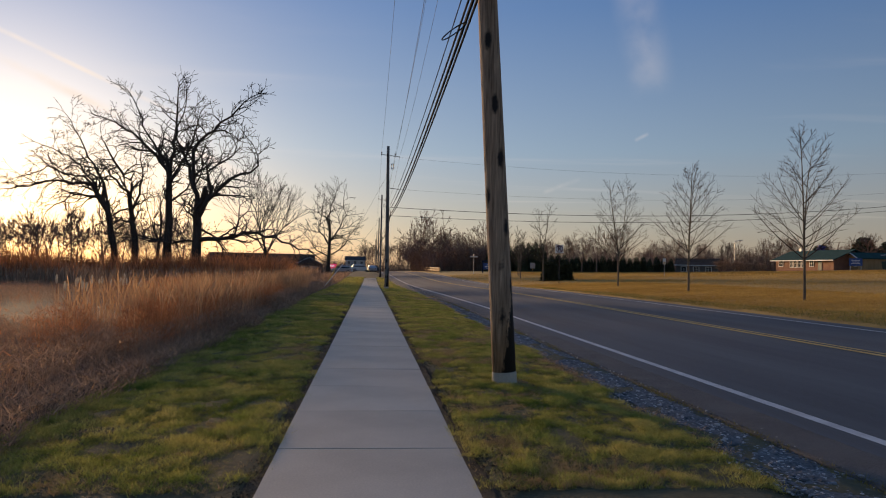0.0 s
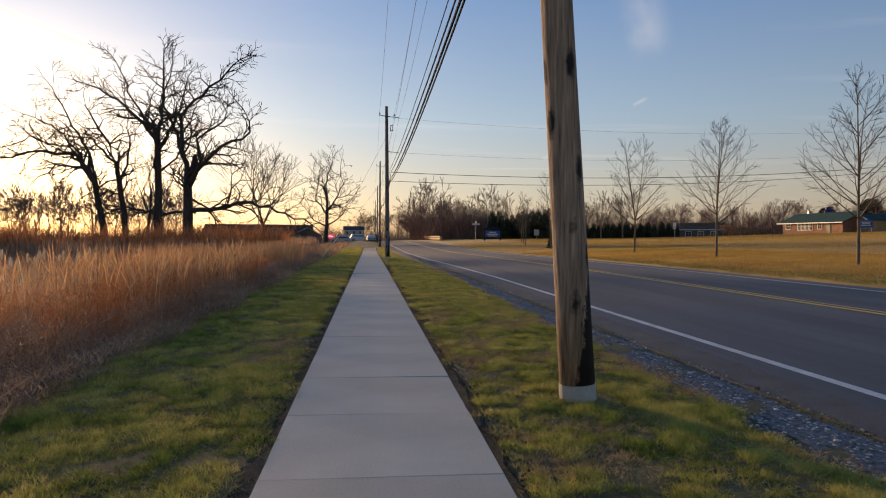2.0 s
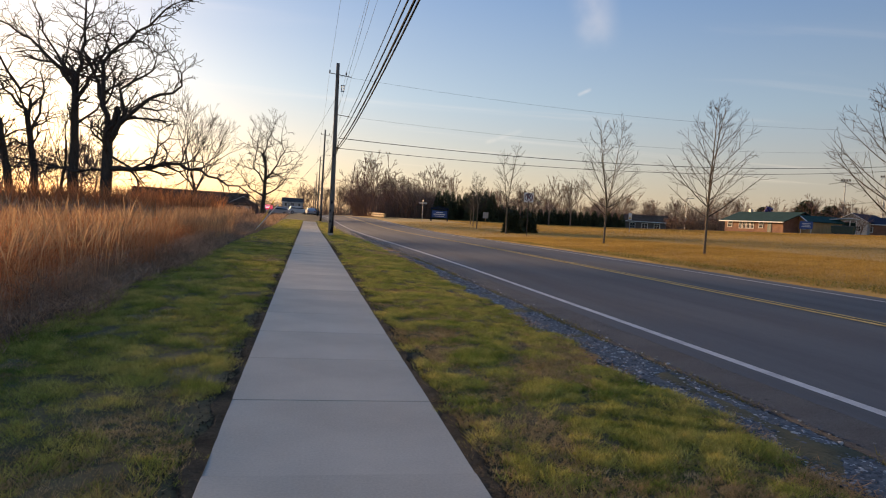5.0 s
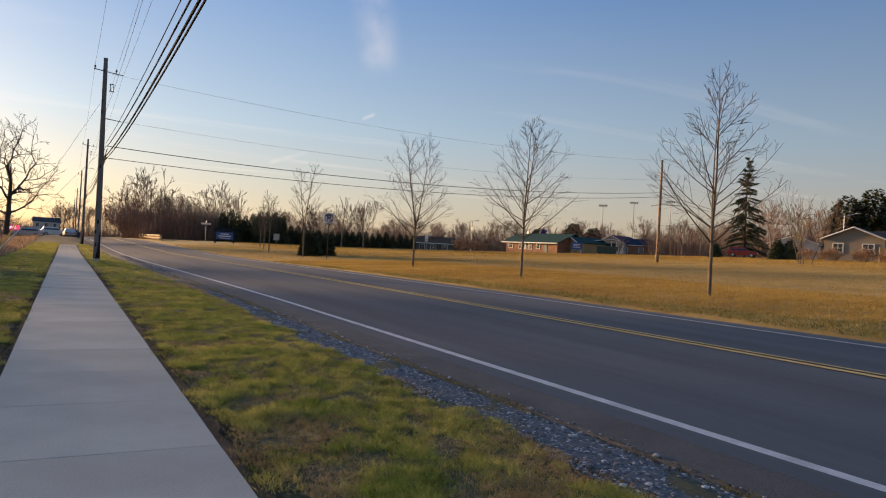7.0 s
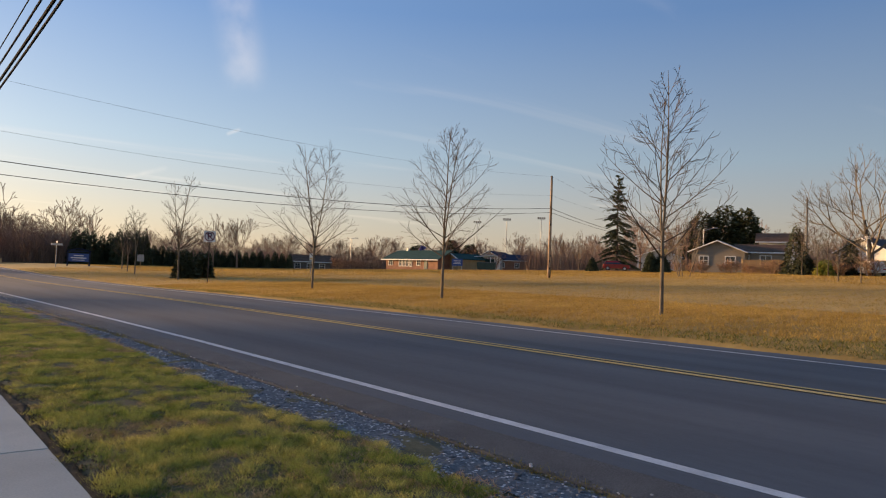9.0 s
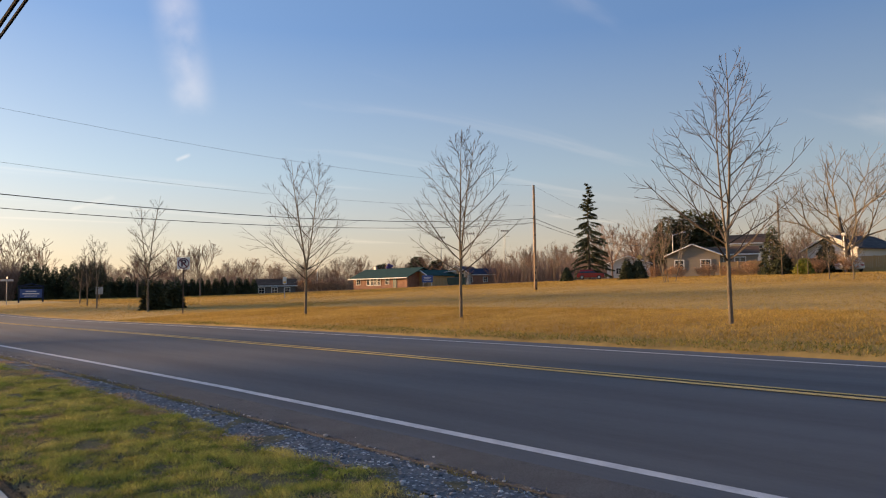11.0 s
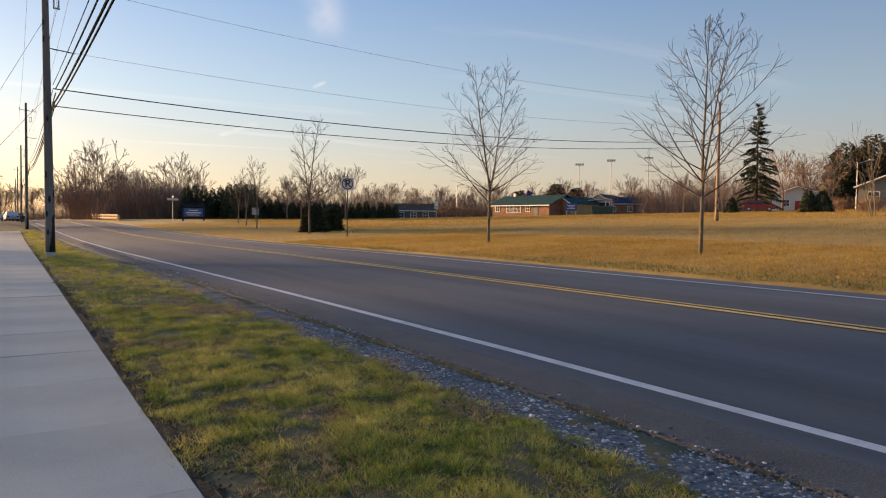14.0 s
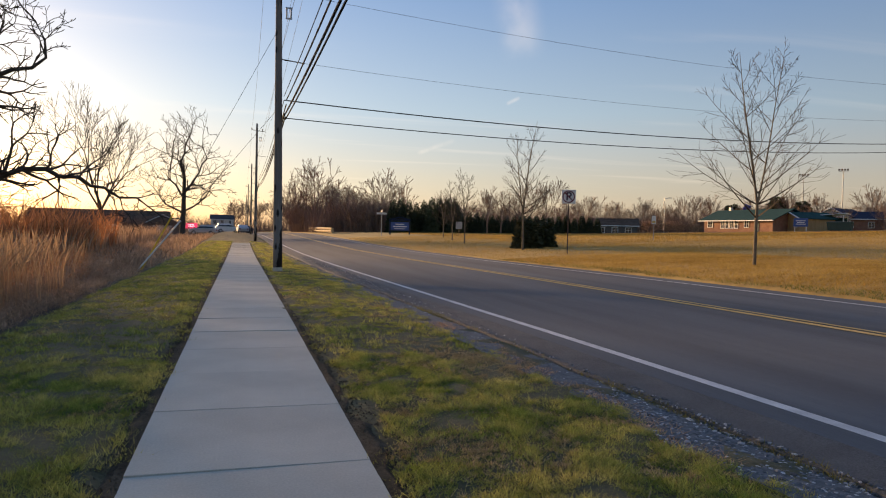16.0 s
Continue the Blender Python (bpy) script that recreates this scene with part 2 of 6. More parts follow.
M = dict(
    soil=surface("soil", (0.035, 0.028, 0.02), (0.13, 0.105, 0.075), 3.0, 40, 1.0, 1.0, depth=0.03, specular=0.1),
    concrete=surface("concrete", (0.43, 0.395, 0.325), (0.62, 0.57, 0.475), 0.7, 60, 0.85, 0.15, vary=0.05, depth=0.003),
    asphalt=surface("asphalt", (0.072, 0.080, 0.088), (0.132, 0.145, 0.157), 0.8, 90, 0.9, 0.5, specular=0.3, stretch=(1, 0.06, 1), depth=0.006, fine_mix=0.25),
    shoulder=surface("shoulder", (0.05, 0.052, 0.053), (0.155, 0.158, 0.160), 1.5, 70, 0.9, 1.0, depth=0.02, fine_mix=0.7),
    gravel=surface("gravel", (0.04, 0.042, 0.046), (0.17, 0.17, 0.175), 9, 30, 0.8, 0.3, fine_mix=0.5),
    white_line=surface("white_line", (0.45, 0.45, 0.44), (0.72, 0.72, 0.70), 3, 60, 0.7, 0.2, depth=0.003),
    yellow_line=surface("yellow_line", (0.58, 0.38, 0.11), (0.80, 0.56, 0.20), 3, 60, 0.7, 0.2, depth=0.003),
    lawn=surface("lawn", (0.16, 0.22, 0.04), (0.56, 0.47, 0.13), 0.9, 6, 0.9, 0.0, specular=0.2, through_light=0.4, spread=(0.40, 0.62), island=0.35),
    field=surface("field", (0.33, 0.205, 0.055), (0.58, 0.40, 0.13), 0.25, 2, 0.95, 0.0, specular=0.1, through_light=0.4, stretch=(0.5, 1, 1), island=0.25),
    reed=surface("reed", (0.30, 0.105, 0.045), (0.74, 0.35, 0.16), 0.6, 3, 0.9, 0.0, specular=0.2, through_light=0.5, island=0.45),
    plume=surface("plume", (0.42, 0.23, 0.115), (0.70, 0.46, 0.26), 2, 30, 0.9, 0.0, through_light=0.5, island=0.3),
    weed=surface("weed", (0.26, 0.15, 0.09), (0.60, 0.42, 0.285), 0.8, 12, 0.95, 0.0, through_light=0.35, island=0.45),
    bark=surface("bark", (0.035, 0.028, 0.022), (0.10, 0.078, 0.058), 3, 30, 0.9, 0.6, stretch=(1, 1, 0.25), depth=0.03),
    young_bark=surface("young_bark", (0.10, 0.075, 0.05), (0.24, 0.19, 0.13), 5, 40, 0.85, 0.3, stretch=(1, 1, 0.3)),
    brown_twig=surface("brown_twig", (0.14, 0.088, 0.064), (0.32, 0.21, 0.155), 0.5, 10, 0.95, 0.0, island=0.3),
    conifer=surface("conifer", (0.032, 0.044, 0.018), (0.10, 0.105, 0.042), 0.6, 9, 0.9, 0.0, vary=0.2, island=0.4),
    young_twig=surface("young_twig", (0.055, 0.04, 0.03), (0.12, 0.09, 0.065), 5, 40, 0.9, 0.0),
    pole=surface("pole_wood", (0.13, 0.078, 0.044), (0.62, 0.425, 0.275), 8.0, 40, 0.85, 0.9, stretch=(1, 1, 0.05), depth=0.015, spread=(0.36, 0.64), fine_mix=0.55),
    grey_pole=surface("grey_pole_wood", (0.13, 0.115, 0.10), (0.27, 0.24, 0.21), 2.0, 26, 0.85, 0.6, stretch=(1, 1, 0.06), depth=0.012),
    tar=surface("tar", (0.012, 0.010, 0.009), (0.05, 0.036, 0.026), 5, 40, 0.6, 0.4),
    band=surface("band", (0.42, 0.39, 0.32), (0.60, 0.56, 0.47), 4, 40, 0.7, 0.2),
    cable=surface("cable", (0.008, 0.008, 0.009), (0.02, 0.02, 0.021), 3, 40, 0.9, 0.0, specular=0.1),
    wire=surface("wire", (0.05, 0.05, 0.053), (0.10, 0.10, 0.105), 3, 40, 0.8, 0.0, specular=0.2),
    steel=surface("steel", (0.28, 0.29, 0.30), (0.45, 0.46, 0.47), 4, 40, 0.45, 0.1, metallic=0.8),
    rust=surface("rust", (0.08, 0.055, 0.045), (0.16, 0.11, 0.085), 4, 40, 0.7, 0.2, metallic=0.3),
    white=surface("white_paint", (0.66, 0.66, 0.64), (0.80, 0.80, 0.78), 2, 30, 0.5, 0.05),
    siding=surface("siding", (0.24, 0.20, 0.15), (0.31, 0.26, 0.20), 0.6, 18, 0.8, 0.2, stretch=(0.1, 0.1, 3)),
    pale_siding=surface("pale_siding", (0.52, 0.50, 0.46), (0.66, 0.64, 0.60), 0.6, 18, 0.7, 0.2, stretch=(0.1, 0.1, 3)),
    brick=surface("brick_red", (0.22, 0.10, 0.065), (0.36, 0.19, 0.12), 1, 12, 0.85, 0.4),
    dark_wall=surface("dark_wall", (0.10, 0.085, 0.075), (0.17, 0.145, 0.125), 0.5, 12, 0.85, 0.2),
    shingle=surface("shingle", (0.05, 0.05, 0.055), (0.11, 0.105, 0.105), 1, 12, 1.0, 0.4, specular=0.1),
    brown_shingle=surface("brown_shingle", (0.10, 0.06, 0.04), (0.18, 0.115, 0.08), 1, 12, 1.0, 0.4, specular=0.1),
    green_metal=surface("green_metal", (0.012, 0.05, 0.045), (0.025, 0.08, 0.07), 1, 12, 0.85, 0.1, specular=0.2),
    cedar=surface("cedar", (0.34, 0.21, 0.09), (0.50, 0.33, 0.16), 1.5, 14, 0.8, 0.2, stretch=(2, 2, 0.3)),
    glass=surface("window_glass", (0.02, 0.024, 0.03), (0.04, 0.045, 0.05), 1, 8, 0.08, 0.0, specular=0.8),
    blue=surface("blue_paint", (0.03, 0.075, 0.24), (0.05, 0.11, 0.32), 1, 12, 0.5, 0.0),
    navy=surface("navy_paint", (0.018, 0.026, 0.05), (0.03, 0.042, 0.075), 1, 12, 0.8, 0.0, specular=0.2),
    dkgreen=surface("dark_green_paint", (0.012, 0.04, 0.035), (0.025, 0.065, 0.055), 1, 12, 0.5, 0.1),
    purple=surface("purple_vinyl", (0.03, 0.02, 0.10), (0.09, 0.06, 0.22), 3, 12, 0.5, 0.0),
    black=surface("black_rubber", (0.012, 0.012, 0.013), (0.03, 0.03, 0.03), 3, 20, 0.7, 0.1),
    red=surface("red_paint", (0.26, 0.02, 0.018), (0.36, 0.03, 0.025), 1, 12, 0.25, 0.0),
    silver=surface("silver_paint", (0.45, 0.46, 0.48), (0.58, 0.59, 0.60), 1, 12, 0.25, 0.0, metallic=0.3),
    yellow=surface("yellow_plastic", (0.62, 0.42, 0.02), (0.78, 0.55, 0.04), 2, 20, 0.5, 0.0),
    sign_red=surface("sign_red", (0.13, 0.022, 0.035), (0.20, 0.035, 0.05), 2, 20, 0.6, 0.0),
    ink=surface("dark_ink", (0.035, 0.02, 0.04), (0.06, 0.03, 0.06), 2, 20, 0.6, 0.0),
    parapet=surface("parapet_timber", (0.42, 0.30, 0.16), (0.60, 0.45, 0.27), 1, 12, 0.8, 0.2),
)


def stained_pole(m):
    """Adds black tar runs near the foot and dark knots to a pole's wood."""
    nt = m.node_tree
    b = nt.nodes["Principled BSDF"]
    wood = b.inputs["Base Color"].links[0].from_socket
    co = nt.nodes.new("ShaderNodeTexCoord")
    sep = nt.nodes.new("ShaderNodeSeparateXYZ")
    nt.links.new(co.outputs["Object"], sep.inputs[0])

    def op(kind, a, c):
        n = nt.nodes.new("ShaderNodeMath")
        n.operation = kind
        n.use_clamp = kind == "MULTIPLY"
        n.inputs[2].default_value = -0.6
        for i, v in enumerate((a, c)):
            if isinstance(v, (int, float)):
                n.inputs[i].default_value = v
            else:
                nt.links.new(v, n.inputs[i])
        return n.outputs[0]

    side = op("ADD", op("ADD", op("SUBTRACT", op("DIVIDE", sep.outputs["X"], 0.2), op("DIVIDE", sep.outputs["Z"], 1.7)), 0.56), op("MULTIPLY_ADD", noise_node(nt, 5.0, 8, (1, 1, 0.5), rough=0.75), 2.2))
    tar = ramp_nodes(nt, side, [(0.52, (0, 0, 0)), (0.66, (1, 1, 1))])
    vor = nt.nodes.new("ShaderNodeTexVoronoi")
    vor.inputs["Scale"].default_value = 1.0
    mp = nt.nodes.new("ShaderNodeMapping")
    mp.inputs["Scale"].default_value = (4.6, 4.6, 1.7)
    nt.links.new(co.outputs["Object"], mp.inputs["Vector"])
    nt.links.new(mp.outputs["Vector"], vor.inputs["Vector"])
    wob = op("ADD", vor.outputs["Distance"], op("MULTIPLY", noise_node(nt, 14, 4), 0.25))
    knots = ramp_nodes(nt, wob, [(0.29, (1, 1, 1)), (0.42, (0, 0, 0))])
    for mask in (knots, tar):
        mx = nt.nodes.new("ShaderNodeMix")
        mx.data_type = "RGBA"
        ins = [i for i in mx.inputs if i.type == "RGBA"]
        nt.links.new(mask, mx.inputs["Factor"])
        nt.links.new(wood, ins[0])
        ins[1].default_value = (0.022, 0.016, 0.012, 1)
        wood = [o for o in mx.outputs if o.type == "RGBA"][0]
    nt.links.new(wood, b.inputs["Base Color"])


stained_pole(M["pole"])
stained_pole(M["grey_pole"])


def glow(name, colour, strength):
    m = bpy.data.materials.new(name)
    m.use_nodes = True
    b = m.node_tree.nodes["Principled BSDF"]
    b.inputs["Base Color"].default_value = (*colour, 1)
    b.inputs["Emission Color"].default_value = (*colour, 1)
    b.inputs["Emission Strength"].default_value = strength
    return m


M["led_red"], M["led_white"] = glow("led_red", (0.9, 0.05, 0.16), 0.9), glow("led_white", (1.0, 0.8, 0.95), 1.2)


# ---- the lie of the land ----
def smooth(a, b, v):
    u = min(1.0, max(0.0, (v - a) / (b - a)))
    return u * u * (3 - 2 * u)


def lerp_table(table, v):
    if v <= table[0][0]:
        return table[0][1]
    for (a, za), (b, zb) in zip(table, table[1:]):
        if v <= b:
            return za + (zb - za) * (v - a) / (b - a)
    return table[-1][1]


LEFT = [(-400, -0.6), (-60, -0.5), (-14, -0.35), (-5, -0.25), (-2.8, -0.02), (-0.9, -0.005), (-0.76, -0.02), (0.76, -0.02), (0.9, -0.005), (2.2, -0.01), (3.1, -0.055), (3.6, -0.09), (3.95, -0.12)]
RIGHT = [(13.1, 0.30), (13.7, 0.36), (17.7, 0.60), (50, 1.78), (110, 4.25), (160, 5.4), (400, 8.0), (1200, 14.0)]
S_ROAD = [(3.95, -0.085), (4.4, -0.072), (4.95, -0.06), (8.62, 0.255), (12.19, 0.265), (13.1, 0.265)]
BEND = [(30, 0), (37, -0.16), (45, -0.44), (60, -0.76), (75, -0.98), (90, -1.2), (110, -1.4), (140, -1.9), (190, -3.2), (340, -8.0)]
RISE = [(30, 0), (45, 0.01), (60, -0.05), (75, -0.06), (90, 0.07), (110, 0.32), (135, 0.58), (160, 0.62), (190, 0.5), (330, -0.6)]


def shift(y):
    """How far the road bends to the left along its way."""
    return lerp_table(BEND, y)


def crest(y):
    """The rise of the ground beside the road towards the bridge and its fall behind it."""
    return 0.75 * smooth(66, 135, y) - 1.2 * smooth(190, 330, y)


def road_z(x, y):
    return lerp_table(S_ROAD, x - shift(y)) + lerp_table(RISE, y)


def land(x, y):
    x0 = x - shift(y)
    if x0 <= 3.95:
        side = crest(y) - 0.06 * smooth(40, 68, y)
        z = lerp_table(LEFT, x0 if x0 > 2.5 else (x if x < 1.2 else x + (x0 - x) * (x - 1.2) / 1.3)) + side * smooth(-20, 3.95, x0)
        return z + (lerp_table(RISE, y) - side) * smooth(1.4, 3.95, x0)
    if x0 < 13.1:
        return road_z(x, y)
    f = lerp_table(RIGHT, x0)
    fall = 1 - 0.0028 * max(-20.0, min(200.0, y - 78)) * smooth(20, 80, x0)
    return f * fall + (lerp_table(RISE, y) - 0.05 * smooth(40, 68, y)) * (1 - smooth(13.1, 60, x0))


# ---- mesh helpers ----
def link(name, verts, faces, material, parent=None, label="", smooth_faces=False, materials=None, index=None):
    me = bpy.data.meshes.new(name)
    me.from_pydata([tuple(v) for v in verts], [], faces)
    me.materials.append(material)
    for extra in materials or ():
        me.materials.append(extra)
    if index is not None:
        me.polygons.foreach_set("material_index", index)
    if smooth_faces:
        me.polygons.foreach_set("use_smooth", [True] * len(me.polygons))
    me.update()
    ob = new(name, me)
    if parent is not None:
        ob.parent = parent
    if label:
        ob["label"] = label
    return ob


def part(name, bm, material, parent=None, label="", smooth_faces=False):
    me = bpy.data.meshes.new(name)
    bm.to_mesh(me)
    bm.free()
    me.materials.append(material)
    if smooth_faces:
        me.polygons.foreach_set("use_smooth", [True] * len(me.polygons))
    ob = new(name, me)
    if parent is not None:
        ob.parent = parent
    if label:
        ob["label"] = label
    return ob


def box(w, d, h, at=(0, 0, 0), bevel=0.0, bm=None, turn=None):
    """A box with its base's middle at the given place."""
    bm = bm or bmesh.new()
    made = bmesh.ops.create_cube(bm, size=1)["verts"]
    bmesh.ops.scale(bm, vec=(w, d, h), verts=made)
    bmesh.ops.translate(bm, vec=(0, 0, h / 2), verts=made)
    if turn:
        bmesh.ops.rotate(bm, matrix=Euler([radians(a) for a in turn]).to_matrix(), verts=made)
    bmesh.ops.translate(bm, vec=at, verts=made)
    if bevel:
        edges = list({e for v in made for e in v.link_edges})
        bmesh.ops.bevel(bm, geom=edges, offset=bevel, segments=1, affect="EDGES", profile=0.5)
    return bm


def rod(a, b, r1, r2=None, sides=8, bm=None):
    bm = bm or bmesh.new()
    a, b = Vector(a), Vector(b)
    m = Matrix.Translation((a + b) / 2) @ (b - a).to_track_quat("Z", "Y").to_matrix().to_4x4()
    bmesh.ops.create_cone(bm, cap_ends=True, segments=sides, radius1=r1, radius2=r1 if r2 is None else r2, depth=(b - a).length, matrix=m)
    return bm


def empty(name, m, label, category, group="", kind=""):
    ob = new(name)
    ob.empty_display_size = 0.2
    ob.matrix_basis = m
    return tagged(ob, label, category, group, kind)


def tubes(lines, sides=5, caps=False):
    """Tubes round polylines of (point, radius): vertices and faces."""
    verts, faces = [], []
    ring = [(math.cos(2 * math.pi * k / sides), math.sin(2 * math.pi * k / sides)) for k in range(sides)]
    for line in lines:
        n = len(line)
        base = len(verts)
        for i, (p, r) in enumerate(line):
            a, b = line[max(i - 1, 0)][0], line[min(i + 1, n - 1)][0]
            dx, dy, dz = b[0] - a[0], b[1] - a[1], b[2] - a[2]
            l = math.sqrt(dx * dx + dy * dy + dz * dz) or 1.0
            dx, dy, dz = dx / l, dy / l, dz / l
            if abs(dz) < 0.95:
                l2 = math.sqrt(dx * dx + dy * dy)
                ux, uy, uz = -dy / l2, dx / l2, 0.0
            else:
                l2 = math.sqrt(dy * dy + dz * dz)
                ux, uy, uz = 0.0, dz / l2, -dy / l2
            vx, vy, vz = dy * uz - dz * uy, dz * ux - dx * uz, dx * uy - dy * ux
            for c, s in ring:
                verts.append((p[0] + r * (c * ux + s * vx), p[1] + r * (c * uy + s * vy), p[2] + r * (c * uz + s * vz)))
        for i in range(n - 1):
            for k in range(sides):
                k2 = (k + 1) % sides
                q = base + i * sides
                faces.append((q + k, q + k2, q + sides + k2, q + sides + k))
        if caps:
            faces.append(tuple(base + sides - 1 - k for k in range(sides)))
            faces.append(tuple(base + (n - 1) * sides + k for k in range(sides)))
    return verts, faces


def blades(name, spots, material, label, category, rng, height, width, lean, joints=1):
    """A stand of thin upright blades at the rows x, y, z of spots."""
    n = len(spots)
    h = rng.uniform(height[0], height[1], n) * (0.7 + 0.6 * rng.random(n))
    a = rng.uniform(0, 2 * np.pi, n)
    w = rng.uniform(width[0], width[1], n)
    lx, ly = rng.normal(0, lean, n) * h, rng.normal(0, lean, n) * h
    cx, cy = np.cos(a) * w / 2, np.sin(a) * w / 2
    base = spots
    rows = [base + np.stack([-cx, -cy, 0 * h], 1), base + np.stack([cx, cy, 0 * h], 1)]
    if joints == 2:
        mid = base + np.stack([lx * 0.35, ly * 0.35, h * 0.6], 1)
        rows += [mid + np.stack([cx, cy, 0 * h], 1) * 0.75, mid - np.stack([cx, cy, 0 * h], 1) * 0.75]
    rows.append(base + np.stack([lx, ly, h], 1))
    k = len(rows)
    verts = np.stack(rows, 1).reshape(-1, 3)
    q = np.arange(n)[:, None] * k
    if joints == 2:
        loops = np.concatenate([q + [0, 1, 2, 3], q + [3, 2, 4]], 1)
        totals = np.tile([4, 3], n)
    else:
        loops, totals = q + [0, 1, 2], np.full(n, 3)
    me = bpy.data.meshes.new(name)
    me.vertices.add(len(verts))
    me.vertices.foreach_set("co", verts.ravel())
    me.loops.add(loops.size)
    me.loops.foreach_set("vertex_index", loops.ravel().astype(np.int32))
    me.polygons.add(len(totals))
    starts = np.concatenate([[0], np.cumsum(totals)[:-1]])
    me.polygons.foreach_set("loop_start", starts.astype(np.int32))
    me.update(calc_edges=True)
    me.materials.append(material)
    return tagged(new(name, me), label, category, kind="stuff")


def scatter(rng, n, x0, x1, y0, y1):
    p = np.stack([rng.uniform(x0, x1, n), rng.uniform(y0, y1, n), np.zeros(n)], 1)
    return p


def cells(x, y, seed):
    """Smooth value noise of 0 to 1 at the places x, y."""
    ix, iy = np.floor(x), np.floor(y)
    fx, fy = x - ix, y - iy
    fx, fy = fx * fx * (3 - 2 * fx), fy * fy * (3 - 2 * fy)

    def at(i, j):
        h = np.sin(i * 127.1 + j * 311.7 + seed * 74.7) * 43758.5453
        return h - np.floor(h)

    low = at(ix, iy) * (1 - fx) + at(ix + 1, iy) * fx
    high = at(ix, iy + 1) * (1 - fx) + at(ix + 1, iy + 1) * fx
    return low * (1 - fy) + high * fy


def patchy(p, scale, seed):
    """A slow wave of 0 to 1 over the ground, for bare and thick patches."""
    x, y = p[:, 0] * scale + seed * 7.3, p[:, 1] * scale - seed * 3.1
    v = np.sin(x * 1.7 + 1.3 * np.sin(y * 0.9)) + np.sin(y * 2.1 + 1.7 * np.sin(x * 1.1 + seed)) + 0.6 * np.sin(3.7 * x + 2.9 * y)
    return (v + 2.6) / 5.2


def drop_on(p, lower=0.0):
    for row in p:
        row[2] = land(row[0], row[1]) - lower
    return p


# ---- ground, road, pavement ----
def steps(*spans):
    out = []
    for a, b, d in spans:
        n = max(1, round((b - a) / d))
        out += [a + (b - a) * i / n for i in range(n)]
    return out + [spans[-1][1]]


def build_ground():
    xs = steps((-2500, -400, 350), (-400, -60, 40), (-60, -14, 8), (-14, -3, 1.2), (-3, 3.9, 0.3))
    xs += [3.95, 4.4, 4.95, 6.8, 8.62, 10.4, 12.2, 13.1] + steps((13.4, 20, 0.9), (20, 60, 5), (60, 170, 12), (170, 400, 46), (400, 2500, 350))
    ys = steps((-400, -40, 60), (-40, 0, 5), (0, 42, 0.4), (42, 130, 2), (130, 340, 8), (340, 600, 40), (600, 3600, 500))
    rng = random.Random(4)
    verts = []
    for y in ys:
        for x in xs:
            x1 = x + (shift(y) if -4 < x < 20 else 0)
            z = land(x1, y)
            if 3.95 <= x <= 13.1:
                z -= 0.12
            elif -0.8 < x < 0.8 and y < 95:
                z -= 0.10
            elif abs(x) < 60:
                z += rng.uniform(-0.02, 0.02)
            verts.append((x1, y, z))
    n = len(xs)
    faces, index = [], []
    for j in range(len(ys) - 1):
        for i in range(n - 1):
            faces.append((j * n + i, j * n + i + 1, j * n + n + i + 1, j * n + n + i))
            xm = xs[i]
            index.append(2 if xm >= 13.1 else (1 if xm < -3.2 else 0))
    ob = link("ground", verts, faces, M["ground_lawn"], materials=[M["ground_marsh"], M["ground_field"]], index=index, smooth_faces=True)
    tagged(ob, "winter ground of short grass, bare soil and marsh", "ground", kind="structure")


M["ground_lawn"] = surface("ground_lawn", (0.05, 0.046, 0.02), (0.16, 0.13, 0.06), 1.3, 22, 0.95, 0.6, depth=0.03)
M["ground_marsh"] = surface("ground_marsh", (0.05, 0.032, 0.02), (0.12, 0.075, 0.045), 0.3, 9, 0.95, 0.6, depth=0.05)
M["ground_field"] = surface("ground_field", (0.30, 0.18, 0.045), (0.56, 0.36, 0.10), 0.09, 2.5, 0.95, 0.3, depth=0.03, stretch=(0.5, 1.4, 1))
build_ground()


def strip(name, a, b, y0, y1, lift, material, parent=None, label="", step=2.0, wobble=0.0, cols=1, seed=1):
    """A band of the road between two lines that follow its bend."""
    rng = random.Random(seed)
    ys = steps((y0, y1, step))
    verts, faces = [], []
    n = cols + 1
    for y in ys:
        for i in range(n):
            x = a + (b - a) * i / cols + shift(y) + (rng.uniform(-wobble, wobble) if i in (0, cols) else 0)
            verts.append((x, y, (road_z(x, y) if a >= 3.9 else land(x, y)) + lift))
    for j in range(len(ys) - 1):
        for i in range(cols):
            faces.append((j * n + i, j * n + i + 1, j * n + n + i + 1, j * n + n + i))
    return link(name, verts, faces, material, parent, label, smooth_faces=True)


road = strip("road", 4.42, 13.1, -40, 340, 0.0, M["asphalt"], cols=14)
tagged(road, "two-lane asphalt road with faded lane lines", "road", kind="structure")


def shoulder():
    """The rough asphalt strip beside the edge line, with an uneven broken edge above the gravel."""
    verts, faces = [], []
    ys = steps((-40, 2, 2.0), (2, 45, 0.15), (45, 200, 2.0))
    for y in ys:
        w = shift(y) + 0.05 * noise.noise((y * 0.9, 0, 3)) + 0.025 * noise.noise((y * 6.0, 1, 3))
        for x, z in ((4.55 + shift(y), 0.004), (4.2 + w, 0.004), (3.99 + w, 0.002), (3.96 + w, -0.018), (3.93 + w, -0.12)):
            verts.append((x, y, road_z(max(x, 3.951 + shift(y)), y) + z))
    for j in range(len(ys) - 1):
        for k in range(4):
            q = 5 * j + k
            faces.append((q + 1, q, q + 5, q + 6))
    link("shoulder", verts, faces, M["shoulder"], road, "coarse worn asphalt shoulder with a broken edge")


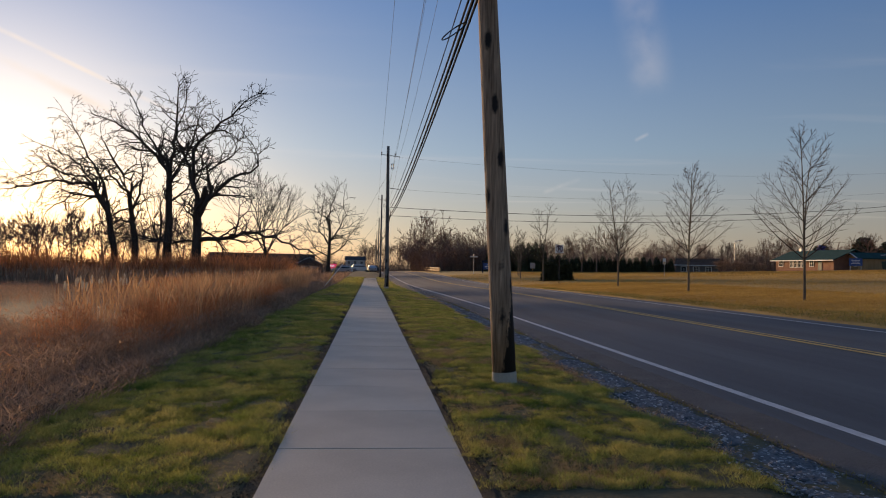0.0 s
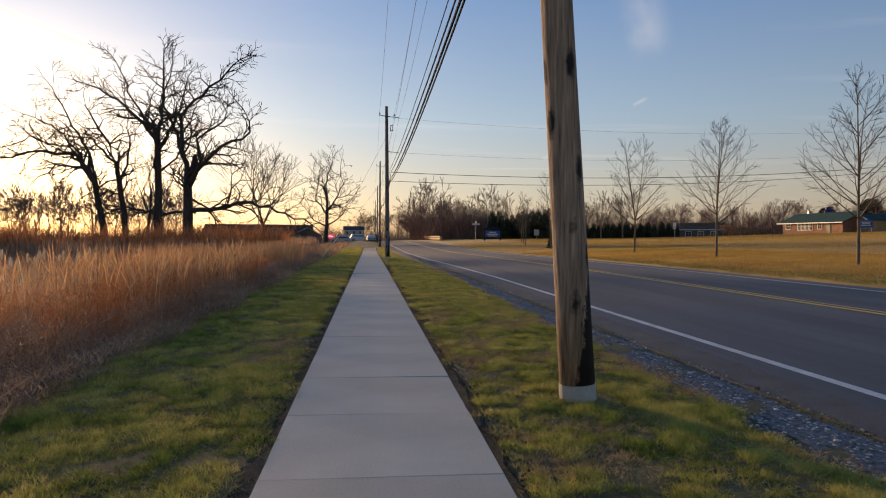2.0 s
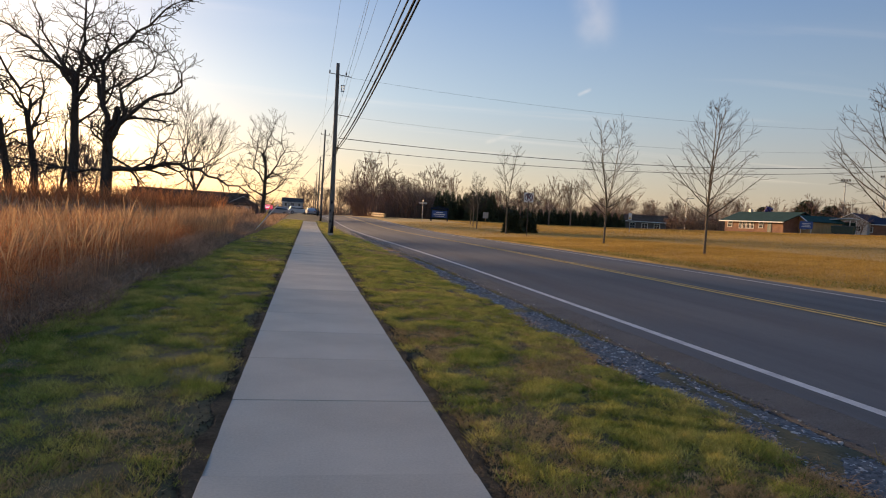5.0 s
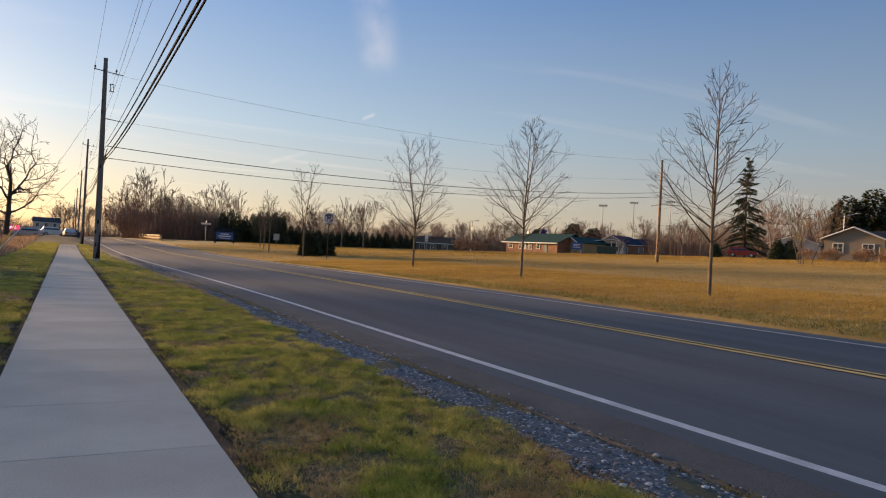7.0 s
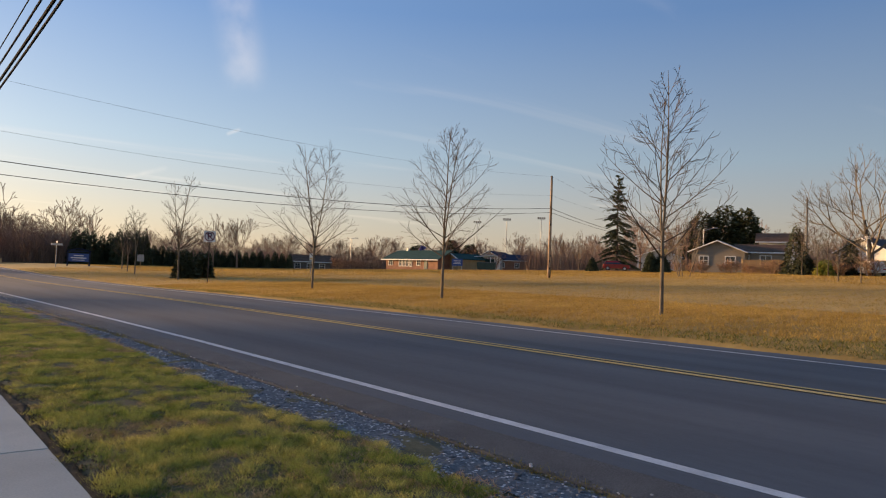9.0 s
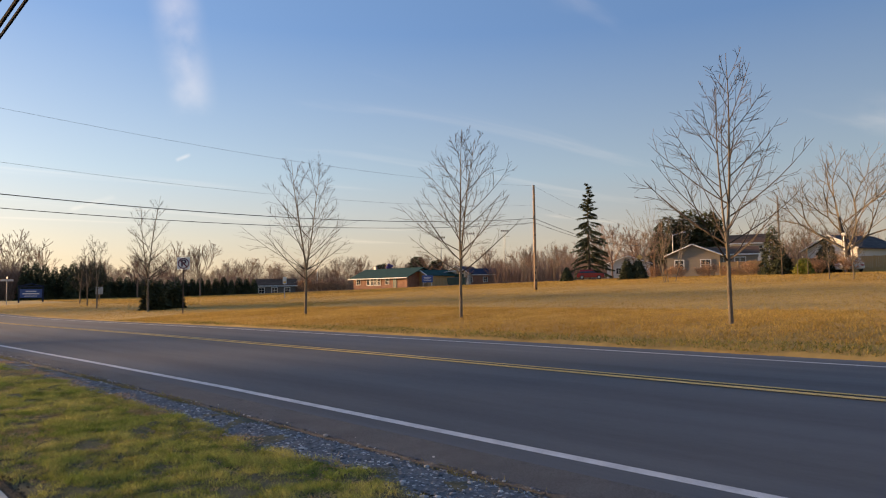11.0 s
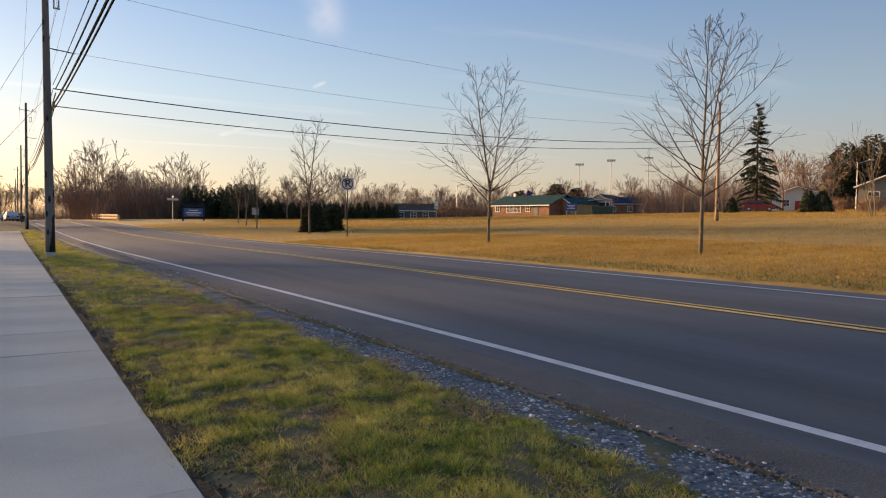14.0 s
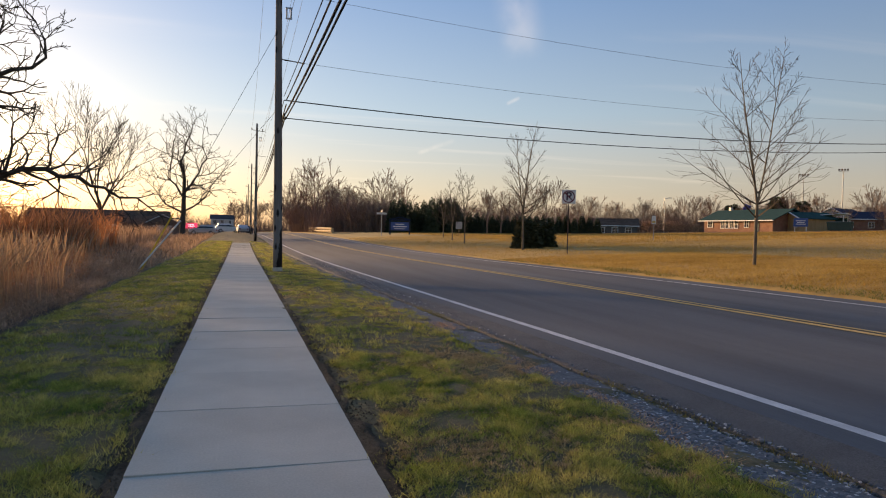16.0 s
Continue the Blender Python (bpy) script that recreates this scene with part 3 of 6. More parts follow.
shoulder()
strip("edge_line", 4.885, 5.015, -40, 300, 0.006, M["white_line"], road, "white painted edge line")
strip("edge_line", 12.13, 12.25, -40, 300, 0.006, M["white_line"], road, "white painted edge line")
strip("centre_line", 8.47, 8.57, -40, 300, 0.006, M["yellow_line"], road, "yellow painted centre line")
strip("centre_line", 8.67, 8.77, -40, 300, 0.006, M["yellow_line"], road, "yellow painted centre line")

def build_pavement():
    root = empty("pavement", pose(0, 0, 0), "pale grey concrete pavement of square slabs", "pavement", kind="structure")
    bm = box(1.52, 1.518, 0.12, (0, 0, -0.12), bevel=0.003)
    first = part("slab", bm, M["concrete"], root)
    rng = random.Random(3)
    y = 13.75 - 1.525 * 14 + 0.7625
    while y < 93.5:
        ob = first if y < -7 and first.location.y == 0 else new("slab", first.data)
        ob.parent = root
        ob.location = (0, y, land(0, y) + 0.02 + rng.uniform(-0.004, 0.004))
        ob.rotation_euler = (radians(rng.uniform(-0.15, 0.15)), radians(rng.uniform(-0.2, 0.2)), 0)
        y += 1.525


# ---- trees ----
def bow(rng, p, d, length, r0, r1, n, up, wob):
    """A branch of n pieces that bends upwards (or down) and wavers; its points with their radii."""
    q, way = Vector(p), Vector(d).normalized()
    pts = [(tuple(q), r0)]
    for i in range(n):
        way = (way + Vector((rng.uniform(-wob, wob), rng.uniform(-wob, wob), rng.uniform(-wob, wob) + up))).normalized()
        q = q + way * (length / n)
        pts.append((tuple(q), r0 + (r1 - r0) * (i + 1) / n))
    return pts


def veer(rng, way, degrees, turn=None):
    """A direction that leaves the way by that many degrees, to any side or to the given one."""
    side = way.orthogonal().normalized()
    side.rotate(Matrix.Rotation(rng.uniform(0, 2 * math.pi) if turn is None else turn, 3, way))
    a = radians(degrees)
    return (way * math.cos(a) + side * math.sin(a)).normalized()


def heading(pts, i):
    return (Vector(pts[i][0]) - Vector(pts[max(i - 1, 0)][0])).normalized() if i else (Vector(pts[1][0]) - Vector(pts[0][0])).normalized()


def fork(rng, lines, p, d, length, r, depth, spread, up, wob, thin, n=3):
    """A limb that divides again and again into two or three."""
    pts = bow(rng, p, d, length * rng.uniform(0.8, 1.2), r, max(r * 0.72, thin), n, up, wob)
    lines.append(pts)
    if depth <= 0:
        return
    end, way = pts[-1][0], heading(pts, n)
    turn = rng.uniform(0, 2 * math.pi)
    for k in range(2):
        fork(rng, lines, end, veer(rng, way, spread * rng.uniform(0.5, 1.2), turn + math.pi * k + rng.uniform(-0.6, 0.6)), length * rng.uniform(0.66, 0.88), max(r * rng.uniform(0.55, 0.75), thin), depth - 1, spread, up, wob, thin, n)
    if n > 1 and rng.random() < 0.75:
        i = rng.randrange(1, n)
        fork(rng, lines, pts[i][0], veer(rng, heading(pts, i), spread * rng.uniform(1.0, 1.7)), length * rng.uniform(0.45, 0.7), max(r * 0.4, thin), depth - 2, spread, up, wob, thin, max(2, n - 1))


def grow(name, trunk_lines, crown_lines, at, bark, twig, label, group="", turn=0, category="tree", sides=3):
    root = empty(name, pose(*at, 0, 0, turn), label, category, group)
    v, f = tubes(trunk_lines, 9)
    link("trunk", v, f, bark, root, smooth_faces=True)
    v, f = tubes(crown_lines, sides)
    link("crown", v, f, twig, root, "bare branches and twigs")
    return root


def young_lines(seed, h, w, r):
    """A slim young tree: a clean stem that parts into two leaders, with bowed side branches, spurs and fine twigs."""
    rng = random.Random(seed)
    stem = rng.uniform(0.27, 0.34)
    low = bow(rng, (0, 0, -0.1), (rng.uniform(-0.01, 0.01), rng.uniform(-0.01, 0.01), 1), h * stem + 0.1, r, r * 0.74, 5, 0.0, 0.012)
    lean = rng.uniform(0, 2 * math.pi)
    leaders = []
    for k, (tall, rr) in enumerate(((1.0, 0.7), (rng.uniform(0.86, 0.97), 0.55))):
        d = (math.cos(lean + math.pi * k) * 0.10 * (1 + k), math.sin(lean + math.pi * k) * 0.10 * (1 + k), 1)
        leaders.append(bow(rng, low[-1][0], d, h * (tall - stem), r * rr, 0.006, 14, 0.02, 0.03))
    crown = []
    turn = rng.uniform(0, 6.28)
    many = 40
    for j in range(many):
        u = (j + rng.random()) / many
        if u < 0.12:
            src = low
            i = 4 + (j % 2)
        else:
            src = leaders[j % 2]
            i = max(0, min(12, int((u - 0.12) / 0.88 * 14)))
        turn += 2.4
        p, pr = src[i]
        z = (p[2] / h - stem) / (1 - stem)
        reach = w * (0.60 * (1 - max(z, 0)) ** 0.85 + 0.10) * rng.uniform(0.72, 1.12)
        steep = radians(60 - 26 * max(z, 0) + rng.uniform(-7, 7))
        d = (math.cos(turn) * math.sin(steep), math.sin(turn) * math.sin(steep), math.cos(steep))
        b = bow(rng, p, d, reach, min(pr * 0.5, 0.026) + 0.004, 0.005, 7, 0.055, 0.04)
        crown.append(b)
        for i2 in range(2, 7):
            for _ in range(2 if rng.random() < 0.45 else 1):
                way = heading(b, i2)
                long = reach * rng.uniform(0.2, 0.42) * (1.15 - i2 / 9)
                spur = bow(rng, b[i2][0], veer(rng, way, rng.uniform(28, 48)), long, 0.0075, 0.0045, 3, 0.05, 0.06)
                crown.append(spur)
                for i3 in (1, 2, 3):
                    if rng.random() < 0.7:
                        crown.append(bow(rng, spur[i3][0], veer(rng, heading(spur, i3), rng.uniform(25, 45)), long * rng.uniform(0.3, 0.6), 0.005, 0.004, 2, 0.04, 0.06))
    return [low] + leaders, crown


def to_height(trunks, crown, h):
    """The same lines, scaled so that the topmost point stands at h."""
    k = h / max(p[2] for line in crown for p, _ in line)
    return tuple([[((p[0] * k, p[1] * k, p[2] * k), r) for p, r in line] for line in part_] for part_ in (trunks, crown))


def broad_lines(seed, h, r, stem=0.28, limbs=5, spread=27, depth=5, up=0.05, wob=0.12, thin=0.014, tilt=34):
    """A grown bare tree: a short trunk, several rising limbs and a rounded, much divided crown."""
    rng = random.Random(seed)
    trunk = bow(rng, (0, 0, -0.2), (rng.uniform(-0.05, 0.05), rng.uniform(-0.05, 0.05), 1), h * stem, r, r * 0.8, 4, 0.02, 0.05)
    lead = bow(rng, trunk[-1][0], heading(trunk, 4), h * 0.30, r * 0.72, r * 0.35, 4, 0.05, 0.10)
    crown = []
    first = h * (1 - stem) / (sum(0.78 ** k for k in range(depth + 1)) * 0.86)
    turn = rng.uniform(0, 6.28)
    for k in range(limbs):
        turn += 2.4
        p, pr = (trunk + lead)[min(3 + k, 9)] if k else trunk[-1]
        d = veer(rng, Vector((0, 0, 1)), tilt * rng.uniform(0.75, 1.35), turn)
        fork(rng, crown, p, d, first * (0.95 if k < 3 else 0.75), pr * 0.55, depth if k < 4 else depth - 1, spread, up, wob, thin)
    fork(rng, crown, lead[-1][0], heading(lead, 4), first * 0.7, r * 0.35, depth - 1, spread, up, wob, thin)
    return to_height([trunk, lead], crown, h)


def brush_lines(seed, h, stems=9, spread=24, thin=0.014):
    """A thicket tree: several thin stems from one foot, dense with twigs."""
    rng = random.Random(seed)
    trunks, crown = [], []
    for k in range(stems):
        a = rng.uniform(0, 6.28)
        t = bow(rng, (math.cos(a) * 0.5, math.sin(a) * 0.5, -0.1), (math.cos(a) * 0.25, math.sin(a) * 0.25, 1), h * rng.uniform(0.25, 0.5), 0.05, 0.035, 3, 0.03, 0.08)
        trunks.append(t)
        for i in (1, 2, 3):
            fork(rng, crown, t[i][0], veer(rng, heading(t, i), rng.uniform(10, 40)), h * rng.uniform(0.16, 0.24), 0.03, 3, spread, 0.06, 0.12, thin, 2)
    return to_height(trunks, crown, h)


def on_land(x, y, lower=0.05):
    return (x, y, land(x, y) - lower)


def young_row():
    spots = [(17.8, 26.9, 7.3, 4.3, 0.064), (17.75, 37.2, 7.3, 4.5, 0.064), (17.7, 48.1, 7.8, 5.0, 0.068), (17.5, 68.8, 8.5, 3.8, 0.08), (18.5, 84.0, 6.6, 3.0, 0.07), (20.5, 94.0, 6.2, 3.0, 0.07), (22.5, 104.0, 5.8, 3.0, 0.07)]
    for i, (x, y, h, w, r) in enumerate(spots):
        grow("young_tree", *young_lines(11 + i, h, w, r), on_land(x, y), M["young_bark"], M["young_twig"], "slender young bare tree with pale bark on the lawn", "young trees along the road", turn=47 * i)


young_row()


def bent(rng, pts, r0, r1, wob):
    """A limb through a few guide points, made crooked between them."""
    out = []
    for (a, b) in zip(pts, pts[1:]):
        n = max(2, round((Vector(b) - Vector(a)).length / 1.1))
        for i in range(n):
            p = Vector(a).lerp(Vector(b), i / n)
            if out:
                p += Vector((rng.uniform(-wob, wob), rng.uniform(-wob, wob), rng.uniform(-wob, wob)))
            out.append(p)
    out.append(Vector(pts[-1]))
    m = len(out) - 1
    return [(tuple(p), r0 + (r1 - r0) * (i / m) ** 0.8) for i, p in enumerate(out)]


def guided_tree(seed, at, limbs, label, droop=0.03):
    """An old tree from its trunk and main limbs (guide points in metres), with grown side branches and twigs."""
    rng = random.Random(seed)
    root = empty("old_tree", pose(*at), label, "tree", "old bare trees")
    twigs = []
    for k, (r0, r1, pts) in enumerate(limbs):
        line = bent(rng, pts, r0, r1, 0.05 if k == 0 else 0.22)
        v, f = tubes([line], 9)
        link("trunk" if k == 0 else "limb", v, f, M["bark"], root, smooth_faces=True)
        total = len(line)
        for i, (p, r) in enumerate(line):
            u = i / total
            if u < (0.62 if k == 0 else 0.12):
                continue
            way = heading(line, i)
            for _ in range(2 if rng.random() < 0.6 else 1):
                d = (veer(rng, way, rng.uniform(30, 65)) * Vector((1, 1, 0.8))).normalized()
                fork(rng, twigs, p, d, rng.uniform(0.9, 1.8) * (1.2 - 0.5 * u), min(r * 0.6, 0.14), 3, 34, droop, 0.28, 0.022)
        fork(rng, twigs, line[-1][0], heading(line, total - 1), 1.5, line[-1][1], 2, 32, droop, 0.28, 0.022)
    v, f = tubes(twigs, 4)
    link("crown", v, f, M["bark"], root, "crooked bare branches and twigs")
    return root


def old_trees():
    guided_tree(21, on_land(-25.0, 88), [
        (0.62, 0.34, ((0, 0, -0.2), (0.1, 0, 6), (0, 0, 13.0))),
        (0.30, 0.07, ((0, 0, 12.6), (-1.5, 0.5, 15.2), (-5.5, 0, 18.6), (-7.5, -1, 19.4))),
        (0.30, 0.06, ((0, 0, 12.8), (0.5, 0, 17), (0.4, 0.5, 20.5), (0.7, 0, 23.6))),
        (0.26, 0.06, ((0, 0, 12.0), (1.6, -0.8, 14.2), (3.0, -1, 17.0), (3.6, -1, 20.0))),
        (0.18, 0.05, ((-0.8, 0, 14.5), (-3, 1, 18), (-5, 1, 22.5))),
        (0.16, 0.04, ((0.1, 0, 9.5), (2.0, 0.5, 11.2), (2.8, 1, 14.5))),
        (0.14, 0.04, ((0.1, 0, 5.0), (-2.5, 0.3, 5.0), (-6, 0, 5.6)))], "tall old bare oak with heavy dark limbs behind reeds")
    guided_tree(22, on_land(-20.2, 82), [
        (0.66, 0.45, ((0, 0, -0.2), (0.2, 0, 4), (0.1, 0, 8.0))),
        (0.34, 0.06, ((0.1, 0, 7.8), (-0.4, 0, 12), (-0.6, 0.5, 15.2), (2.6, 0, 18.4), (5.8, -0.5, 21.4))),
        (0.32, 0.06, ((0.2, 0, 7.2), (2.0, -0.5, 10.0), (4.0, -0.5, 11.8), (7.0, 0, 13.4), (6.2, 0, 16.0))),
        (0.22, 0.05, ((-0.3, 0, 11), (-1.6, 0.5, 14), (-2.8, 0.5, 17.5), (-1.5, 0, 20.5))),
        (0.20, 0.05, ((1.8, -0.4, 9.6), (1.6, -1, 12.6), (4.2, -1, 14.8), (4.4, -1, 15.9))),
        (0.30, 0.06, ((0.2, 0, 4.7), (3.4, -0.6, 5.0), (7.0, -0.8, 5.7), (10, -0.6, 4.8), (13.6, -0.4, 3.4))),
        (0.16, 0.04, ((0.1, 0, 4.6), (-3.0, 0.5, 4.4), (-7.5, 0, 4.8))),
        (0.14, 0.04, ((0.3, 0, 6.2), (2.4, 0.6, 4.9), (4.0, 0.8, 3.0)))], "forked old bare oak with one long low limb")
    guided_tree(23, on_land(-31.5, 90), [
        (0.50, 0.30, ((0.2, 0, -0.2), (-0.6, 0, 4.5), (-1.4, 0, 8.5))),
        (0.28, 0.05, ((-1.4, 0, 8.3), (-3.2, 0, 11.5), (-7.5, -0.5, 12.0), (-13.5, -1, 10.6))),
        (0.26, 0.05, ((-1.2, 0, 7.8), (-2.6, 0.6, 12.5), (-4.6, 0.6, 16.2), (-6.2, 0, 19.6))),
        (0.20, 0.05, ((-1.6, 0, 9.0), (-5.0, 1, 14.2), (-9.5, 1, 16.4))),
        (0.18, 0.05, ((-2.0, 0, 10), (-5.5, -0.5, 10.2), (-8, -1, 8.2))),
        (0.16, 0.05, ((-1.5, 0, 9.0), (-4.5, 0.4, 12.6), (-8.5, 0, 13.6), (-11.5, 0, 12.4)))], "leaning old bare tree with drooping outer limbs", -0.03)
    guided_tree(29, on_land(-30.0, 91.5), [
        (0.46, 0.28, ((0.4, 0, -0.2), (0.0, 0, 5), (-0.8, 0, 10.0))),
        (0.26, 0.05, ((-0.8, 0, 9.8), (-2.2, 0, 14), (-4.2, 0, 17), (-4.6, 0, 18.4))),
        (0.20, 0.05, ((-0.6, 0, 8.5), (0.6, 0.4, 12), (0.2, 0.4, 15.2))),
        (0.18, 0.05, ((-1.0, 0, 11), (-4.0, 0.6, 13.8), (-8.5, 0.6, 14.6)))], "leaning old bare tree with drooping outer limbs", -0.02)
    grow("bare_tree", *broad_lines(35, 14, 0.2, 0.4, 4, 26, 4, 0.05, 0.14, 0.02), on_land(-27.6, 92), M["bark"], M["bark"], "slim bare tree between the old oaks", "old bare trees")


old_trees()


# ---- grass, gravel and reeds ----
def turf(name, rng, x0, x1, near, label, keep_rule, dry_at=0.565):
    """Short tufted grass in hummocks with dark gaps between, thick where the walk passes and thinner with distance."""
    for y0, y1, tufts, each, w in near:
        c = scatter(rng, int((x1 - x0) * (y1 - y0) * tufts), x0, x1, y0, y1)
        c = c[keep_rule(c)]
        x, y = c[:, 0], c[:, 1]
        if y1 <= 36:
            # flat dead thatch that covers the soil between the tufts
            q = scatter(rng, int((x1 - x0) * (y1 - y0) * 1500), x0, x1, y0, y1)
            q = drop_on(q[keep_rule(q)])
            mix = cells(q[:, 0] * 1.5, q[:, 1] * 1.2, 41) + 0.5 * rng.random(len(q)) > 0.8
            for pick, mat_ in ((mix, "lawn_straw"), (~mix, "lawn")):
                blades(name, q[pick], M[mat_], label, "grass", rng, (0.010, 0.022), (0.006, 0.012), 1.6)
        hump = 0.55 * cells(x * 5.5, y * 4.2, 3) + 0.3 * cells(x * 12, y * 10, 5) + 0.15 * cells(x * 1.1, y * 0.9, 9)
        hump = np.clip((hump - 0.28) / 0.34, 0, 1)
        stay = rng.random(len(c)) < 0.55 + 0.7 * hump
        c, hump = drop_on(c[stay]), hump[stay]
        x, y = c[:, 0], c[:, 1]
        size = (0.28 + 1.25 * hump ** 1.3) * rng.uniform(0.75, 1.25, len(c))
        dry = 0.5 * cells(x * 0.8, y * 0.6, 21) + 0.3 * cells(x * 2.6, y * 2.2, 17) + 0.2 * rng.random(len(c)) - 0.12 * hump > dry_at
        for lo, hi, mat_, hh in ((0.0, 0.75, "lawn", (0.012, 0.028)), (0.75, 1.2, "lawn", (0.028, 0.046)), (1.2, 9, "lawn_bright", (0.042, 0.066)), (0, 9, "lawn_straw", (0.016, 0.042))):
            pick = dry if mat_ == "lawn_straw" else (size >= lo) & (size < hi) & ~dry
            q = np.repeat(c[pick], each, 0)
            q[:, :2] += rng.normal(0, 0.012 * w + 0.014 * (lo > 0.5), (len(q), 2))
            q[:, 2] -= 0.004
            blades(name, q, M[mat_], label, "grass", rng, hh, (0.0032 * w, 0.0062 * w), 0.75)


M["verge_olive"] = surface("verge_olive", (0.14, 0.14, 0.04), (0.36, 0.30, 0.09), 0.5, 4, 0.95, 0.0, specular=0.1, through_light=0.35, island=0.3)
M["lawn_straw"] = surface("lawn_straw", (0.36, 0.24, 0.11), (0.68, 0.50, 0.27), 1.5, 8, 0.95, 0.0, specular=0.1, through_light=0.3, island=0.3)
M["lawn_bright"] = surface("lawn_bright", (0.28, 0.34, 0.07), (0.76, 0.62, 0.20), 0.9, 6, 0.9, 0.0, specular=0.2, through_light=0.4, spread=(0.40, 0.62), island=0.35)


def grass_edge(p):
    """Where the verge gives way to gravel: a wavering line that draws nearer the road farther on."""
    y = p[:, 1]
    return 3.2 + 0.12 * np.clip((y - 22) / 8, 0, 1) + 0.35 * np.clip((y - 34) / 12, 0, 1) + 0.5 * (patchy(p, 0.9, 2) - 0.5) + 0.18 * (patchy(p, 4.0, 5) - 0.5)


def soil_edges():
    rng = random.Random(12)
    for name, a, s in (("soil_edge", 0.755, 1), ("soil_edge", -0.755, -1)):
        verts, faces = [], []
        ys = steps((-8, 60, 0.22), (60, 94, 1.0))
        for j, y in enumerate(ys):
            wide = 0.15 + 0.16 * noise.noise((y * 0.7, s * 3.0, 0)) + 0.12 * noise.noise((y * 2.9, s * 5.0, 1)) + rng.uniform(-0.04, 0.04)
            for u in (0.0, 0.5, 1.0):
                x = a + s * max(0.05, wide) * u
                verts.append((x, y, land(x, y) + (0.016 if u < 0.9 else -0.03) + rng.uniform(-0.006, 0.006)))
        for j in range(len(ys) - 1):
            for k in (0, 1):
                q = 3 * j + k
                faces.append((q, q + 1, q + 4, q + 3))
        tagged(link(name, verts, faces, M["soil"]), "dark bare soil along the pavement edge", "soil", kind="structure")
    grng = np.random.default_rng(44)
    V, F = [], []
    for _ in range(9000):
        s = grng.choice((-1, 1))
        x, y = s * (0.77 + abs(grng.normal(0, 0.11))), grng.uniform(3, 40)
        q, z = grng.uniform(0.004, 0.014), land(x, y) + 0.012
        o = len(V)
        for a in (0, 2.1, 4.2):
            a += grng.uniform(-0.4, 0.4)
            V.append((x + q * math.cos(a), y + q * math.sin(a), z - 0.004))
        V.append((x + grng.normal(0, 0.3) * q, y + grng.normal(0, 0.3) * q, z + q))
        F += [(o, o + 1, o + 3), (o + 1, o + 2, o + 3), (o + 2, o, o + 3)]
    tagged(link("soil_crumbs", V, F, M["soil"]), "loose dark soil crumbs beside the pavement", "soil", kind="stuff")


soil_edges()


